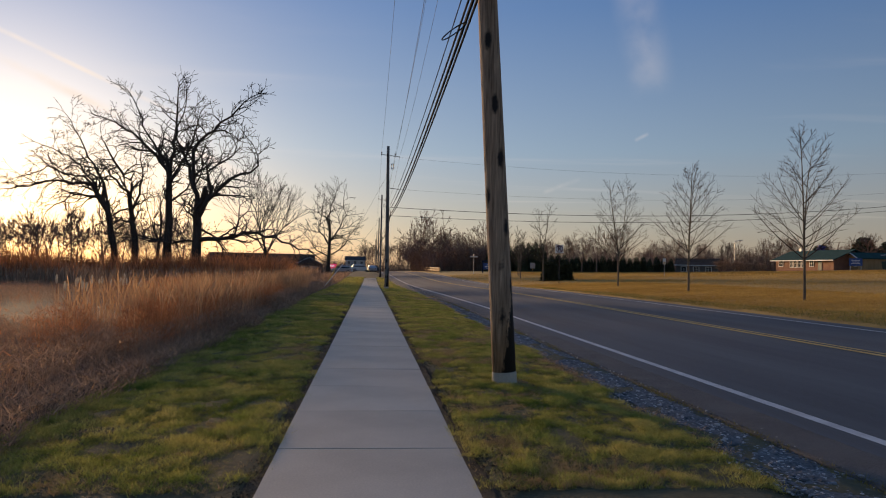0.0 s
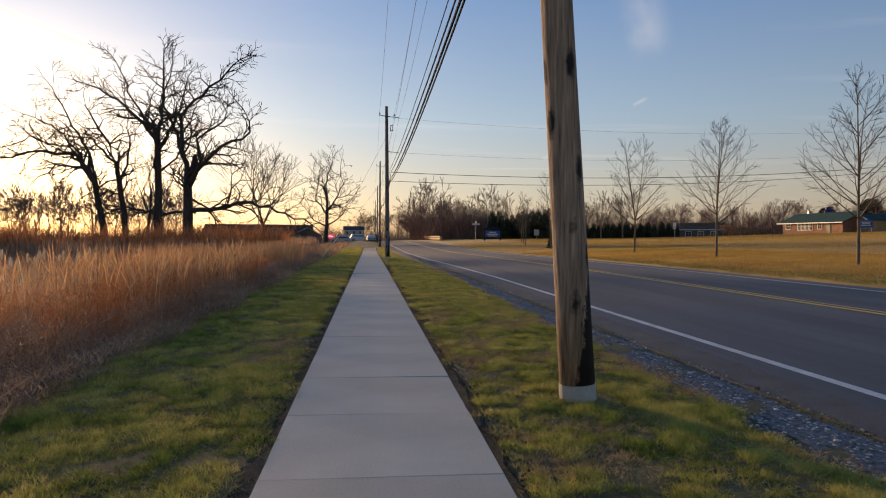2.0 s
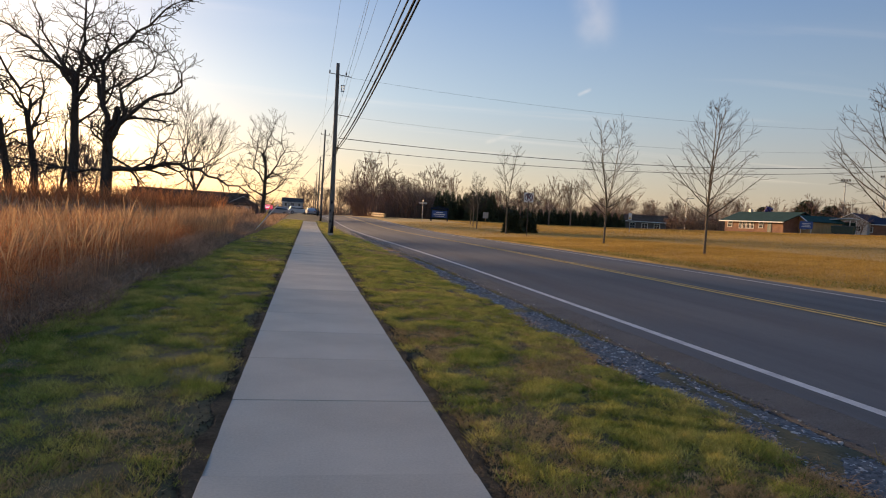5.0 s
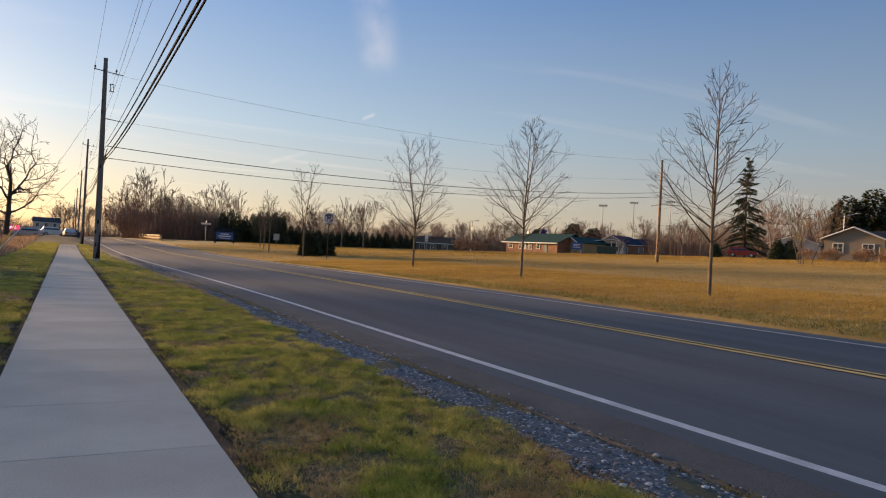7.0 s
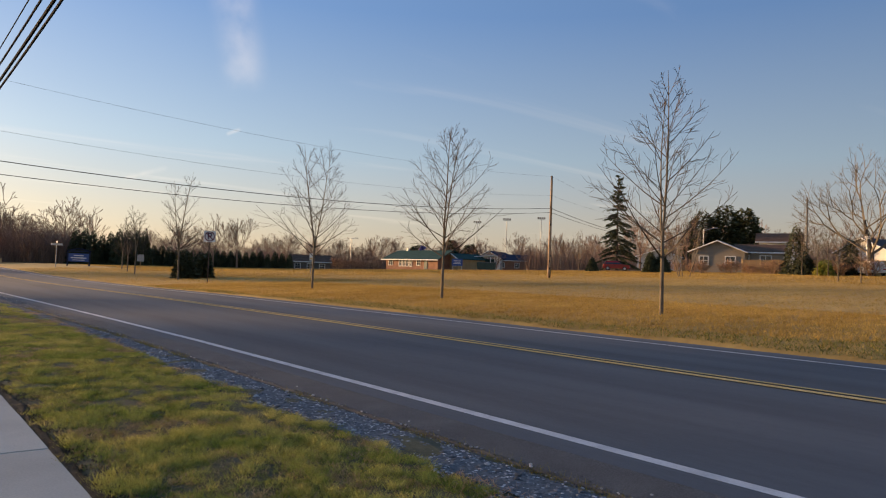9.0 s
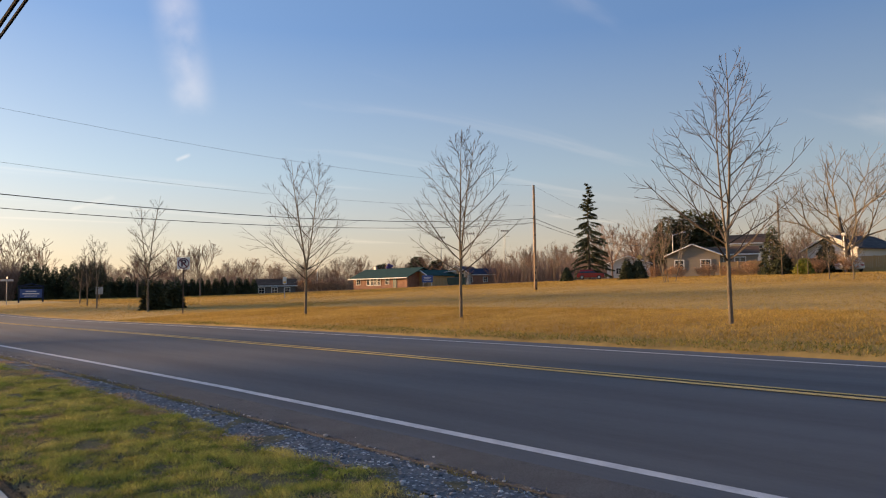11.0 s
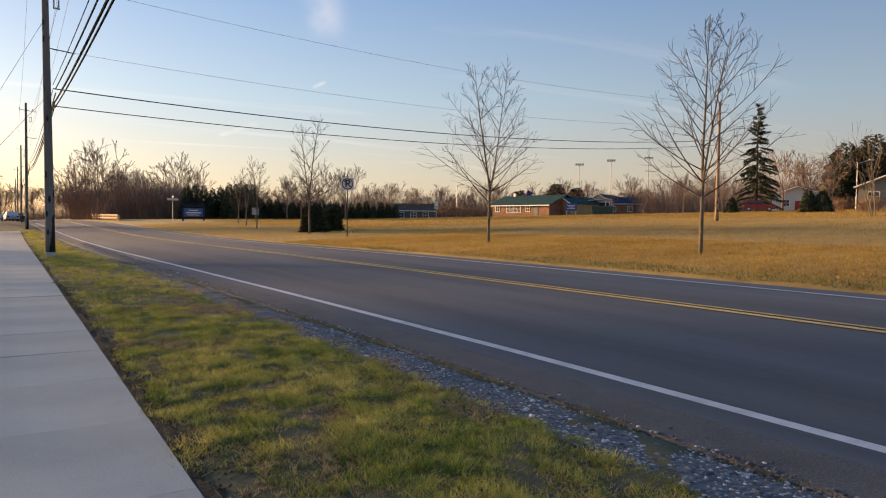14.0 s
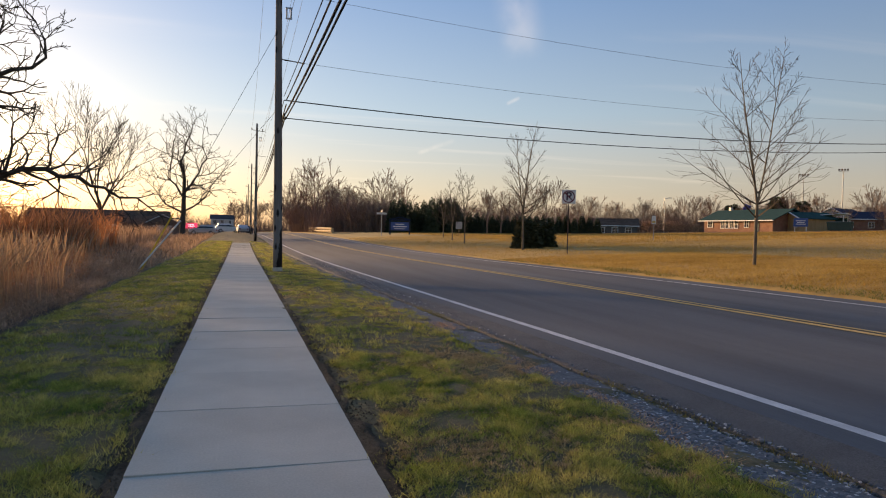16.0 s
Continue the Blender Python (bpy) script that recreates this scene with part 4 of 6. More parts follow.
def lawns():
    rng = np.random.default_rng(5)

    def verge(p):
        soil = cells(p[:, 0] * 3, p[:, 1] * 2, 1) + 0.9 * np.clip((p[:, 0] - 0.78) / 0.42, 0, 1) + rng.random(len(p)) * 0.45 > 1.0
        bare = cells(p[:, 0] * 1.1, p[:, 1] * 0.8, 11) + 0.25 * rng.random(len(p)) < 1.05
        shift_x = np.array([shift(v) for v in p[:, 1]])
        return (p[:, 0] < grass_edge(p) + shift_x) & soil & bare

    def lawn(p):
        return cells(p[:, 0] * 3, p[:, 1] * 2, 4) + 0.9 * np.clip((-p[:, 0] - 0.78) / 0.35, 0, 1) + rng.random(len(p)) * 0.5 > 0.96

    turf("verge_grass", rng, 0.77, 4.0, ((5, 22, 640, 18, 1.15), (22, 36, 500, 15, 1.3), (36, 60, 120, 10, 2.4), (60, 98, 50, 8, 4.5)), "short green and straw-coloured verge grass", verge)
    turf("lawn_grass", rng, -3.3, -0.77, ((5, 22, 560, 16, 1.15), (22, 36, 380, 14, 1.4), (36, 60, 120, 10, 2.4), (60, 98, 50, 8, 4.5)), "short green grass beside the pavement", lawn, 0.68)
    p = np.concatenate([scatter(rng, 150000, 12.5, 24, 14, 60), scatter(rng, 110000, 24, 60, 20, 80), scatter(rng, 50000, 12, 30, 60, 110)])
    q = scatter(rng, 150000, 24, 112, 28, 140)
    blades("field_grass", drop_on(q[(q[:, 0] > 58) | (q[:, 1] > 78)]), M["field"], "dry golden winter field grass", "grass", rng, (0.06, 0.12), (0.05, 0.10), 0.6)
    keep = p[:, 0] > 13.12 + np.array([shift(y) for y in p[:, 1]]) + 0.35 * patchy(p, 1.1, 3)
    p = p[keep]
    green = p[:, 0] + np.array([-shift(y) for y in p[:, 1]]) < 13.2 + 4.5 * cells(p[:, 0] * 0.25, p[:, 1] * 0.18, 27) * np.clip((48 - p[:, 1]) / 20, 0.25, 1)
    green &= rng.random(len(p)) < 0.75
    blades("field_grass", drop_on(p[green]), M["verge_olive"], "faded green grass along the far road edge", "grass", rng, (0.03, 0.08), (0.015, 0.03), 0.6)
    blades("field_grass", drop_on(p[~green]), M["field"], "dry golden winter field grass", "grass", rng, (0.03, 0.08), (0.015, 0.035), 0.6)
    # thin weeds along the broken asphalt edge
    p = scatter(rng, 14000, 3.84, 3.97, 5, 42)
    p = p[cells(p[:, 0] * 2, p[:, 1] * 1.3, 33) + 0.4 * rng.random(len(p)) > 0.72]
    p[:, 0] += np.array([shift(y) for y in p[:, 1]])
    blades("edge_weeds", drop_on(p), M["verge_olive"], "thin dull green weeds along the asphalt edge", "weeds", rng, (0.02, 0.055), (0.004, 0.008), 0.8)
    # straw litter where gravel and verge meet, and along the pavement
    p = scatter(rng, 60000, 2.5, 3.9, 4, 40)
    d = p[:, 0] - grass_edge(p)
    p = drop_on(p[(np.abs(d) < 0.24 * rng.random(len(p)) + 0.04) & (cells(p[:, 0], p[:, 1] * 0.9, 14) > 0.45)])
    blades("straw_litter", p, M["plume"], "pale dry straw along the gravel edge", "straw", rng, (0.02, 0.05), (0.006, 0.012), 1.6)


def gravel():
    rng = np.random.default_rng(6)
    me_list = []
    for k in range(3):
        bm = bmesh.new()
        bmesh.ops.create_icosphere(bm, subdivisions=1, radius=1)
        r = random.Random(k)
        for v in bm.verts:
            v.co *= r.uniform(0.65, 1.15)
            v.co.z *= 0.6
        me_list.append(([tuple(v.co) for v in bm.verts], [tuple(v.index for v in f.verts) for f in bm.faces]))
        bm.free()
    n = 42000
    p = np.concatenate([scatter(rng, n, 3.0, 4.15, 4, 34), scatter(rng, 6000, 3.0, 4.1, 34, 70)])
    lo = grass_edge(p)
    keep = (p[:, 0] > lo - 0.08) & (rng.random(len(p)) < np.clip((4.0 - p[:, 0]) / 0.08, 0.012, 1))
    p = drop_on(p[keep])
    V, F, o = [], [], 0
    sizes = rng.uniform(0.007, 0.020, len(p)) * (1 + (rng.random(len(p)) > 0.97) * 0.8)
    turns = rng.uniform(0, 6.28, len(p))
    for (x, y, z), s, a, k in zip(p, sizes, turns, rng.integers(0, 3, len(p))):
        c, si = math.cos(a) * s, math.sin(a) * s
        vs, fs = me_list[k]
        V += [(x + c * q[0] - si * q[1], y + si * q[0] + c * q[1], z + 0.3 * s + s * q[2]) for q in vs]
        F += [(f[0] + o, f[1] + o, f[2] + o) for f in fs]
        o += len(vs)
    tagged(link("gravel", V, F, M["gravel_stone"]), "grey crushed stone along the road edge", "gravel", kind="stuff")
    strip("gravel_bed", 3.2, 3.88, -10, 95, 0.008, M["gravel"], road, "fine grey gravel bed", step=0.6, wobble=0.05, cols=3)


def stone_material():
    m = surface("gravel_stone", (0.09, 0.10, 0.115), (0.36, 0.37, 0.40), 4, 30, 0.8, 0.2)
    nt = m.node_tree
    geo = nt.nodes.new("ShaderNodeNewGeometry")
    col = ramp_nodes(nt, geo.outputs["Random Per Island"], [(0.0, (0.05, 0.054, 0.06)), (0.7, (0.20, 0.205, 0.215)), (1.0, (0.60, 0.59, 0.57))])
    nt.links.new(col, nt.nodes["Principled BSDF"].inputs["Base Color"])
    return m


M["gravel_stone"] = stone_material()


def stalks(name, spots, material, label, rng, height, arch, stem, head):
    """Single tall stalks that arch over to one side, each with a loose seed head in its last third."""
    n = len(spots)
    h, a = rng.uniform(*height, n), rng.uniform(0, 2 * np.pi, n)
    bow_ = rng.uniform(*arch, n)
    turn = rng.uniform(0, 2 * np.pi, n)
    rows = []
    for u, w in ((0, stem), (0.35, stem), (0.62, stem), (0.72, head), (0.86, head * 0.9), (1.0, 0.001)):
        out, up = bow_ * h * u ** 2.4, h * (u - 0.35 * bow_ * u ** 3)
        p = spots + np.stack([np.cos(a) * out, np.sin(a) * out, up], 1)
        side = np.stack([np.cos(turn), np.sin(turn), 0 * h], 1) * (w * rng.uniform(0.7, 1.3, n))[:, None]
        rows += [p - side, p + side]
    verts = np.stack(rows, 1).reshape(-1, 3)
    faces = [(k, k + 1, k + 3, k + 2) for q in range(n) for k in range(q * 12, q * 12 + 10, 2)]
    return tagged(link(name, verts.tolist(), faces, material), label, "reeds", kind="stuff")


def reeds():
    rng = np.random.default_rng(7)
    p = np.concatenate([scatter(rng, 84000, -9, -2.4, 3, 44), scatter(rng, 40000, -26, -9, 6, 70), scatter(rng, 20000, -9, -3.0, 44, 60)])
    edge = -2.55 - 0.5 * cells(p[:, 0] * 0.2, p[:, 1] * 0.8, 6) - 0.3 * cells(p[:, 0] * 0.5, p[:, 1] * 2.4, 7) - 0.5 * np.clip((p[:, 1] - 30) / 10, 0, 1)
    keep = (p[:, 0] < edge) & (cells(p[:, 0] * 1.6, p[:, 1] * 1.4, 9) + rng.random(len(p)) * 0.9 > 0.55)
    pool = (p[:, 1] > 17) & (p[:, 1] < 31) & (p[:, 0] < -0.31 * p[:, 1]) & (cells(p[:, 0] * 0.8, p[:, 1] * 0.8, 3) < 0.75)
    keep &= ~pool
    edge, p = edge[keep], drop_on(p[keep])
    deep = np.clip((edge - p[:, 0]) / 1.6, 0.16, 1)
    clump = 0.6 * cells(p[:, 0] * 0.9, p[:, 1] * 0.7, 13) + 0.4 * cells(p[:, 0] * 2.8, p[:, 1] * 2.4, 14)
    tall = deep * np.where(p[:, 1] > 47, 0.55, np.where(p[:, 1] > 33, 0.72, 1.0)) * (0.45 + 1.1 * clump) * (0.52 + 0.48 * np.clip((0.44 + p[:, 0] / np.maximum(p[:, 1] - 2.5, 1)) / 0.14, 0, 1))
    for lo, hi, name, mat_, hh, lean, label in ((0, 0.3, "weed_fringe", "weed", (0.08, 0.26), 0.7, "low dry brown weeds in front of the reeds"), (0.3, 0.6, "weed_fringe", "weed", (0.28, 0.62), 0.45, "low dry brown weeds in front of the reeds"),
                                                (0.6, 0.9, "reed_stand", "reed", (0.45, 1.0), 0.34, "dry rust-brown reeds and grasses"), (0.9, 3, "reed_stand", "reed", (0.6, 1.35), 0.28, "tall dry rust-brown reeds and grasses")):
        pick = (tall >= lo) & (tall < hi)
        q = p[pick]
        blades(name, q, M[mat_], label, "reeds" if mat_ == "reed" else "weeds", rng, hh, (0.002, 0.0065) if mat_ == "reed" else (0.002, 0.006), lean, 2)
        # curled dead leaves at all heights, and pale burst seeds on the weeds
        q = np.repeat(q[rng.random(len(q)) < 0.9], 2, 0)
        q[:, :2] += rng.normal(0, 0.05, (len(q), 2))
        q[:, 2] += rng.uniform(0.02, hh[1] * 0.85, len(q))
        blades("dead_leaves", q, M[mat_], "curled dead leaves among the dry stalks", "weeds", rng, (0.04, 0.13), (0.008, 0.022), 1.3)
        q = q[rng.random(len(q)) < (0.09 if mat_ == "weed" else 0.03)].copy()
        blades("seed_fluff", q, M["plume"], "pale seed fluff caught in the dry weeds", "weeds", rng, (0.02, 0.05), (0.015, 0.03), 0.9)
    q = p[(tall > 0.6) & (p[:, 0] > -10) & (p[:, 0] > -0.33 * (p[:, 1] - 2.5))]
    thick = cells(q[:, 0] * 0.7, q[:, 1] * 0.5, 19)
    q = q[rng.random(len(q)) < 0.06 * np.clip((thick - 0.3) / 0.4, 0.05, 1)]
    stalks("reed_plumes", q, M["plume"], "pale straw-coloured seed heads arching above the reeds", rng, (1.0, 1.6), (0.1, 0.55), 0.003, 0.010)
    p = drop_on(scatter(rng, 1300, -6.5, -3.6, 15, 28))
    stalks("reed_clump", p, M["plume"], "taller straw-yellow reed clump", rng, (1.1, 1.75), (0.05, 0.4), 0.0035, 0.010)
    p = drop_on(scatter(rng, 1200, -6.0, -3.9, 36, 46))
    stalks("reed_clump", p, M["plume"], "taller straw-yellow reed clump", rng, (1.1, 1.8), (0.05, 0.4), 0.004, 0.012)
    p = drop_on(scatter(rng, 60000, -75, -9, 60, 130))
    blades("far_reeds", p, M["weed"], "dry brown marsh growth below the old trees", "reeds", rng, (0.6, 1.7), (0.04, 0.09), 0.3, 2)
    p = drop_on(scatter(rng, 14000, -22, -3.4, 56, 130))
    blades("far_weeds", p, M["weed"], "low rusty weeds beyond the reeds", "weeds", rng, (0.2, 0.6), (0.03, 0.07), 0.5, 2)
    # brush at the foot of the old trees
    p = drop_on(scatter(rng, 26000, -55, -9, 66, 86))
    p = p[cells(p[:, 0] * 0.25, p[:, 1] * 0.25, 23) > 0.35]
    blades("brush", p, M["reed"], "bare brown brush at the foot of the old trees", "thicket", rng, (1.6, 3.2), (0.03, 0.07), 0.35, 2)


def cattail(at, h, lean, seed, head=True):
    rng = random.Random(seed)
    root = empty("cattail", pose(*at, 0, 0, rng.uniform(0, 360)), "dry cattail with a burst pale fluffy head", "cattail", "cattails")
    v, f = tubes([[((lean * u * u * h, 0, u * h), 0.006) for u in (0, 0.25, 0.5, 0.75, 1.0)]], 5)
    link("stalk", v, f, M["reed"], root)
    bm = bmesh.new()
    bmesh.ops.create_icosphere(bm, subdivisions=2, radius=1)
    for vv in bm.verts:
        k = rng.uniform(0.75, 1.25)
        vv.co = Vector((vv.co.x * 0.036 * k + lean * h, vv.co.y * 0.036 * k, vv.co.z * 0.15 + h))
    part("fluff", bm, M["fluff"], root, "pale burst seed fluff")
    for k in range(2):
        a = rng.uniform(0, 6.28)
        v, f = tubes([[((math.cos(a) * u * 0.3, math.sin(a) * u * 0.3, h * (0.1 + 0.8 * u - 0.25 * u * u)), 0.008 * (1.05 - u)) for u in (0, 0.3, 0.6, 1.0)]], 3)
        link("leaf", v, f, M["weed"], root)


M["fluff"] = surface("fluff", (0.74, 0.66, 0.52), (0.88, 0.80, 0.66), 8, 60, 0.95, 0.3, through_light=0.5)


def cattails():
    rng = random.Random(31)
    for k in range(20):
        y = rng.uniform(21.5, 28.5)
        x = -0.37 * y + 0.2 + rng.uniform(-1.5, 1.2)
        cattail((x, y, land(x, y)), rng.uniform(0.95, 1.3), rng.uniform(-0.12, 0.12), k)


cattails()
lawns()
gravel()
reeds()


# ---- utility poles and lines ----
def taper_pole(root, h, r0, r1, lean, material, sides=20):
    lines = [[((lean[0] * h * u, lean[1] * h * u, h * u), r0 + (r1 - r0) * u) for u in [i / 12 for i in range(13)]]]
    v, f = tubes(lines, sides, caps=True)
    return link("shaft", v, f, material, root, smooth_faces=True)


def utility_pole(at, h, r0, lean=(0, 0), material=None, arms=True, band=False, label="weathered wooden utility pole"):
    root = empty("utility_pole", pose(*at), label, "utility pole", "utility poles")
    taper_pole(root, h, r0, r0 * 0.62, lean, material or M["grey_pole"])
    rng = random.Random(int(h * 100))
    if band:
        v, f = tubes([[((lean[0] * z, lean[1] * z, z), r0 * 1.03) for z in (-0.1, 0.15)]], 20, caps=True)
        link("base_band", v, f, M["band"], root, "pale band round the foot")
    if arms:
        def pin(x, z):
            bm = rod((lean[0] * z + x, 0, z), (lean[0] * z + x, 0, z + 0.12), 0.02)
            rod((lean[0] * z + x, 0, z + 0.10), (lean[0] * z + x, 0, z + 0.22), 0.06, 0.03, bm=bm)
            part("insulator", bm, M["rust"], root)
        z = h - 0.75
        part("bracket", rod((lean[0] * z - 0.55, 0, z + 0.1), (lean[0] * z + 0.9, 0, z - 0.05), 0.025), M["rust"], root)
        pin(-0.5, z + 0.08)
        pin(0.55, z)
        z2 = h - 3.25
        part("bracket", rod((lean[0] * z2, 0, z2), (lean[0] * z2 + 0.95, 0, z2 - 0.1), 0.02), M["rust"], root)
        bm = bmesh.new()
        for dx in (0, 0.16):
            rod((lean[0] * (h - 1.6) + 0.28 + dx, 0, h - 1.75), (lean[0] * (h - 1.6) + 0.28 + dx, 0, h - 1.4), 0.03, bm=bm)
        box(0.24, 0.06, 0.05, (lean[0] * (h - 1.6) + 0.36, 0, h - 1.78), bm=bm)
        box(0.24, 0.06, 0.05, (lean[0] * (h - 1.6) + 0.36, 0, h - 1.4), bm=bm)
        part("fuse", bm, M["steel"], root)
    return root


def line_between(name, a, b, sag, r, material, label, group):
    a, b = Vector(a), Vector(b)
    pts = []
    for i in range(25):
        u = i / 24
        p = a.lerp(b, u)
        pts.append(((p.x, p.y, p.z - sag * 4 * u * (1 - u)), r))
    v, f = tubes([pts], 6)
    return tagged(link(name, v, f, material), label, "cable", group)


POLES = [(1.5, -34.5, 12.0), (1.85, 9.62, 12.2), (1.25, 53.6, 11.05), (1.4, 100.5, 12.0), (1.6, 147, 11.8), (1.6, 195, 11.5), (1.6, 243, 11.5)]
LEAN = [(0, 0), (-0.066, 0), (-0.012, 0), (0, 0), (0, 0), (0, 0), (0, 0)]


def poles_and_lines():
    for i, ((x, y, h), le) in enumerate(zip(POLES, LEAN)):
        if i == 1:
            utility_pole((x, y, land(x, y)), h, 0.165, le, M["pole"], True, True, "weathered brown utility pole with tar stains and a pale foot")
        elif i > 0:
            utility_pole((x, y, land(x, y)), h, 0.17 if i == 2 else 0.15, le, M["grey_pole"], True, i == 2)
    rp = (49.8, 60.0, land(49.8, 60))
    utility_pole(rp, 9.9, 0.16, (0, 0), M["pole"], False, False, "brown wooden utility pole on the dry field")
    ends = []
    for (x, y, h), le in zip(POLES, LEAN):
        ends.append((x, y, land(x, y), h, le[0]))
    for (x0, y0, g0, h0, l0), (x1, y1, g1, h1, l1) in zip(ends, ends[1:]):
        for dx, dz, r in ((-0.5, -0.45, 0.006), (0.55, -0.53, 0.006), (0.9, -0.8, 0.006), (0.15, -2.9, 0.006)):
            line_between("power_line", (x0 + l0 * h0 + dx, y0, g0 + h0 + dz), (x1 + l1 * h1 + dx, y1, g1 + h1 + dz), 0.7, r, M["wire"], "thin bare overhead power wire", "power wires")
        for dx, z0, z1, r, sag in ((0.2, 6.9, 6.45, 0.012, 0.45), (0.28, 6.75, 6.3, 0.022, 0.5), (0.22, 6.4, 5.75, 0.03, 0.55), (0.25, 6.3, 5.6, 0.024, 0.55)):
            if y0 > 40:
                z0 -= 0.6
            line_between("overhead_cable", (x0 + l0 * z0 + dx, y0, g0 + z0), (x1 + l1 * z1 + dx, y1, g1 + z1), sag, r, M["cable"], "thick black overhead communication cable", "black cables")
    x, y, g, h, l = ends[2]
    for z, zr, r, mt, nm, lb in ((6.3, 6.75, 0.022, "cable", "overhead_cable", "black cable across the road to the field pole"), (5.65, 6.35, 0.018, "cable", "overhead_cable", "black cable across the road to the field pole"),
                                 (7.75, 8.0, 0.006, "wire", "power_line", "thin wire across the road to the field pole"), (10.25, 9.85, 0.006, "wire", "power_line", "thin wire across the road to the field pole")):
        line_between(nm, (x + l * z + 0.2, y, g + z), (rp[0], rp[1], rp[2] + zr), 0.85, r, M[mt], lb, "wires across the road")
        line_between(nm, (rp[0], rp[1], rp[2] + zr), (112, 86, 10.2 if zr < 7 else 13.5), 0.9, r, M[mt], lb, "wires across the road")
    # guy wires with their guards
    base1, base2 = Vector((-3.55, 54.6, land(-3.55, 54.6))), Vector((-3.65, 54.2, land(-3.65, 54.2)))
    for base, zt, mt, nm in ((base1, 8.9, "yellow", "yellow"), (base2, 6.0, "white", "white")):
        top = Vector((x + l * zt, y, g + zt))
        line_between("guy_wire", base, top, 0.02, 0.007, M["wire"], "steel guy wire of the utility pole", "guy wires")
        way = (top - base).normalized()
        tagged(part("guy_guard", rod(base + way * 0.05, base + way * 2.4, 0.03, sides=10), M[mt]), nm + " plastic guard round a guy wire", "guy guard", "guy guards")
    # slack loop on the cable
    ring = []
    for k in range(17):
        a = 2 * math.pi * k / 16
        ring.append(((1.35 + 0.22 * math.cos(a), 12.3 + 0.2 * math.sin(a), 5.78 + 0.16 * math.cos(a)), 0.012))
    v, f = tubes([ring], 6)
    tagged(link("cable_loop", v, f, M["cable"]), "black slack loop hung on the overhead cable", "cable loop")


poles_and_lines()



# ---- far things: woods, conifers, houses ----
def far(bearing, distance, y0=23.65):
    b = radians(bearing)
    return -0.1 + distance * math.sin(b), y0 + distance * math.cos(b)


def conifer_mesh(seed, h, r, n, leaf, droop=0.35, bare=0.04, power=0.85, tiers=0):
    """Many small needle sprays round a cone: vertices and faces."""
    rng = np.random.default_rng(seed)
    u = np.clip(bare + (1 - bare) * (1 - np.sqrt(rng.random(n))), 0, 0.995)
    if tiers:
        u = np.clip((np.floor(u * tiers) + rng.beta(2, 4, n)) / tiers, 0, 0.995)
    a = rng.uniform(0, 2 * np.pi, n)
    wob = 1 + 0.16 * np.sin(3 * a + seed) + 0.12 * np.sin(7 * u * 6.28 + 2 * a)
    rr = r * (1 - u) ** power * wob * np.sqrt(rng.uniform(0.25, 1, n))
    x, y, z = np.cos(a) * rr, np.sin(a) * rr, u * h - droop * rr * 0.4
    s = leaf * rng.uniform(0.5, 1.3, n)
    out = np.stack([np.cos(a), np.sin(a), -droop + rng.normal(0, 0.35, n)], 1)
    side = np.stack([-np.sin(a), np.cos(a), rng.normal(0, 0.4, n)], 1)
    p = np.stack([x, y, z], 1)
    v = np.stack([p - side * s[:, None] * 0.35, p + side * s[:, None] * 0.35, p + out * s[:, None]], 1).reshape(-1, 3)
    f = [(3 * i, 3 * i + 1, 3 * i + 2) for i in range(n)]
    return v.tolist(), f


def conifer(name, seed, h, r, n, leaf, at, label, group="", material=None, category="tree", **kw):
    root = empty(name, pose(*at), label, category, group)
    v, f = tubes([[((0, 0, -0.1), 0.03 * h * 0.5), ((0, 0, h * 0.5), 0.012 * h), ((0, 0, h * 0.94), 0.01)]], 6)
    link("trunk", v, f, M["bark"], root)
    v, f = conifer_mesh(seed, h, r, n, leaf, **kw)
    link("crown", v, f, material or M["conifer"], root, "dense dark needles")
    return root


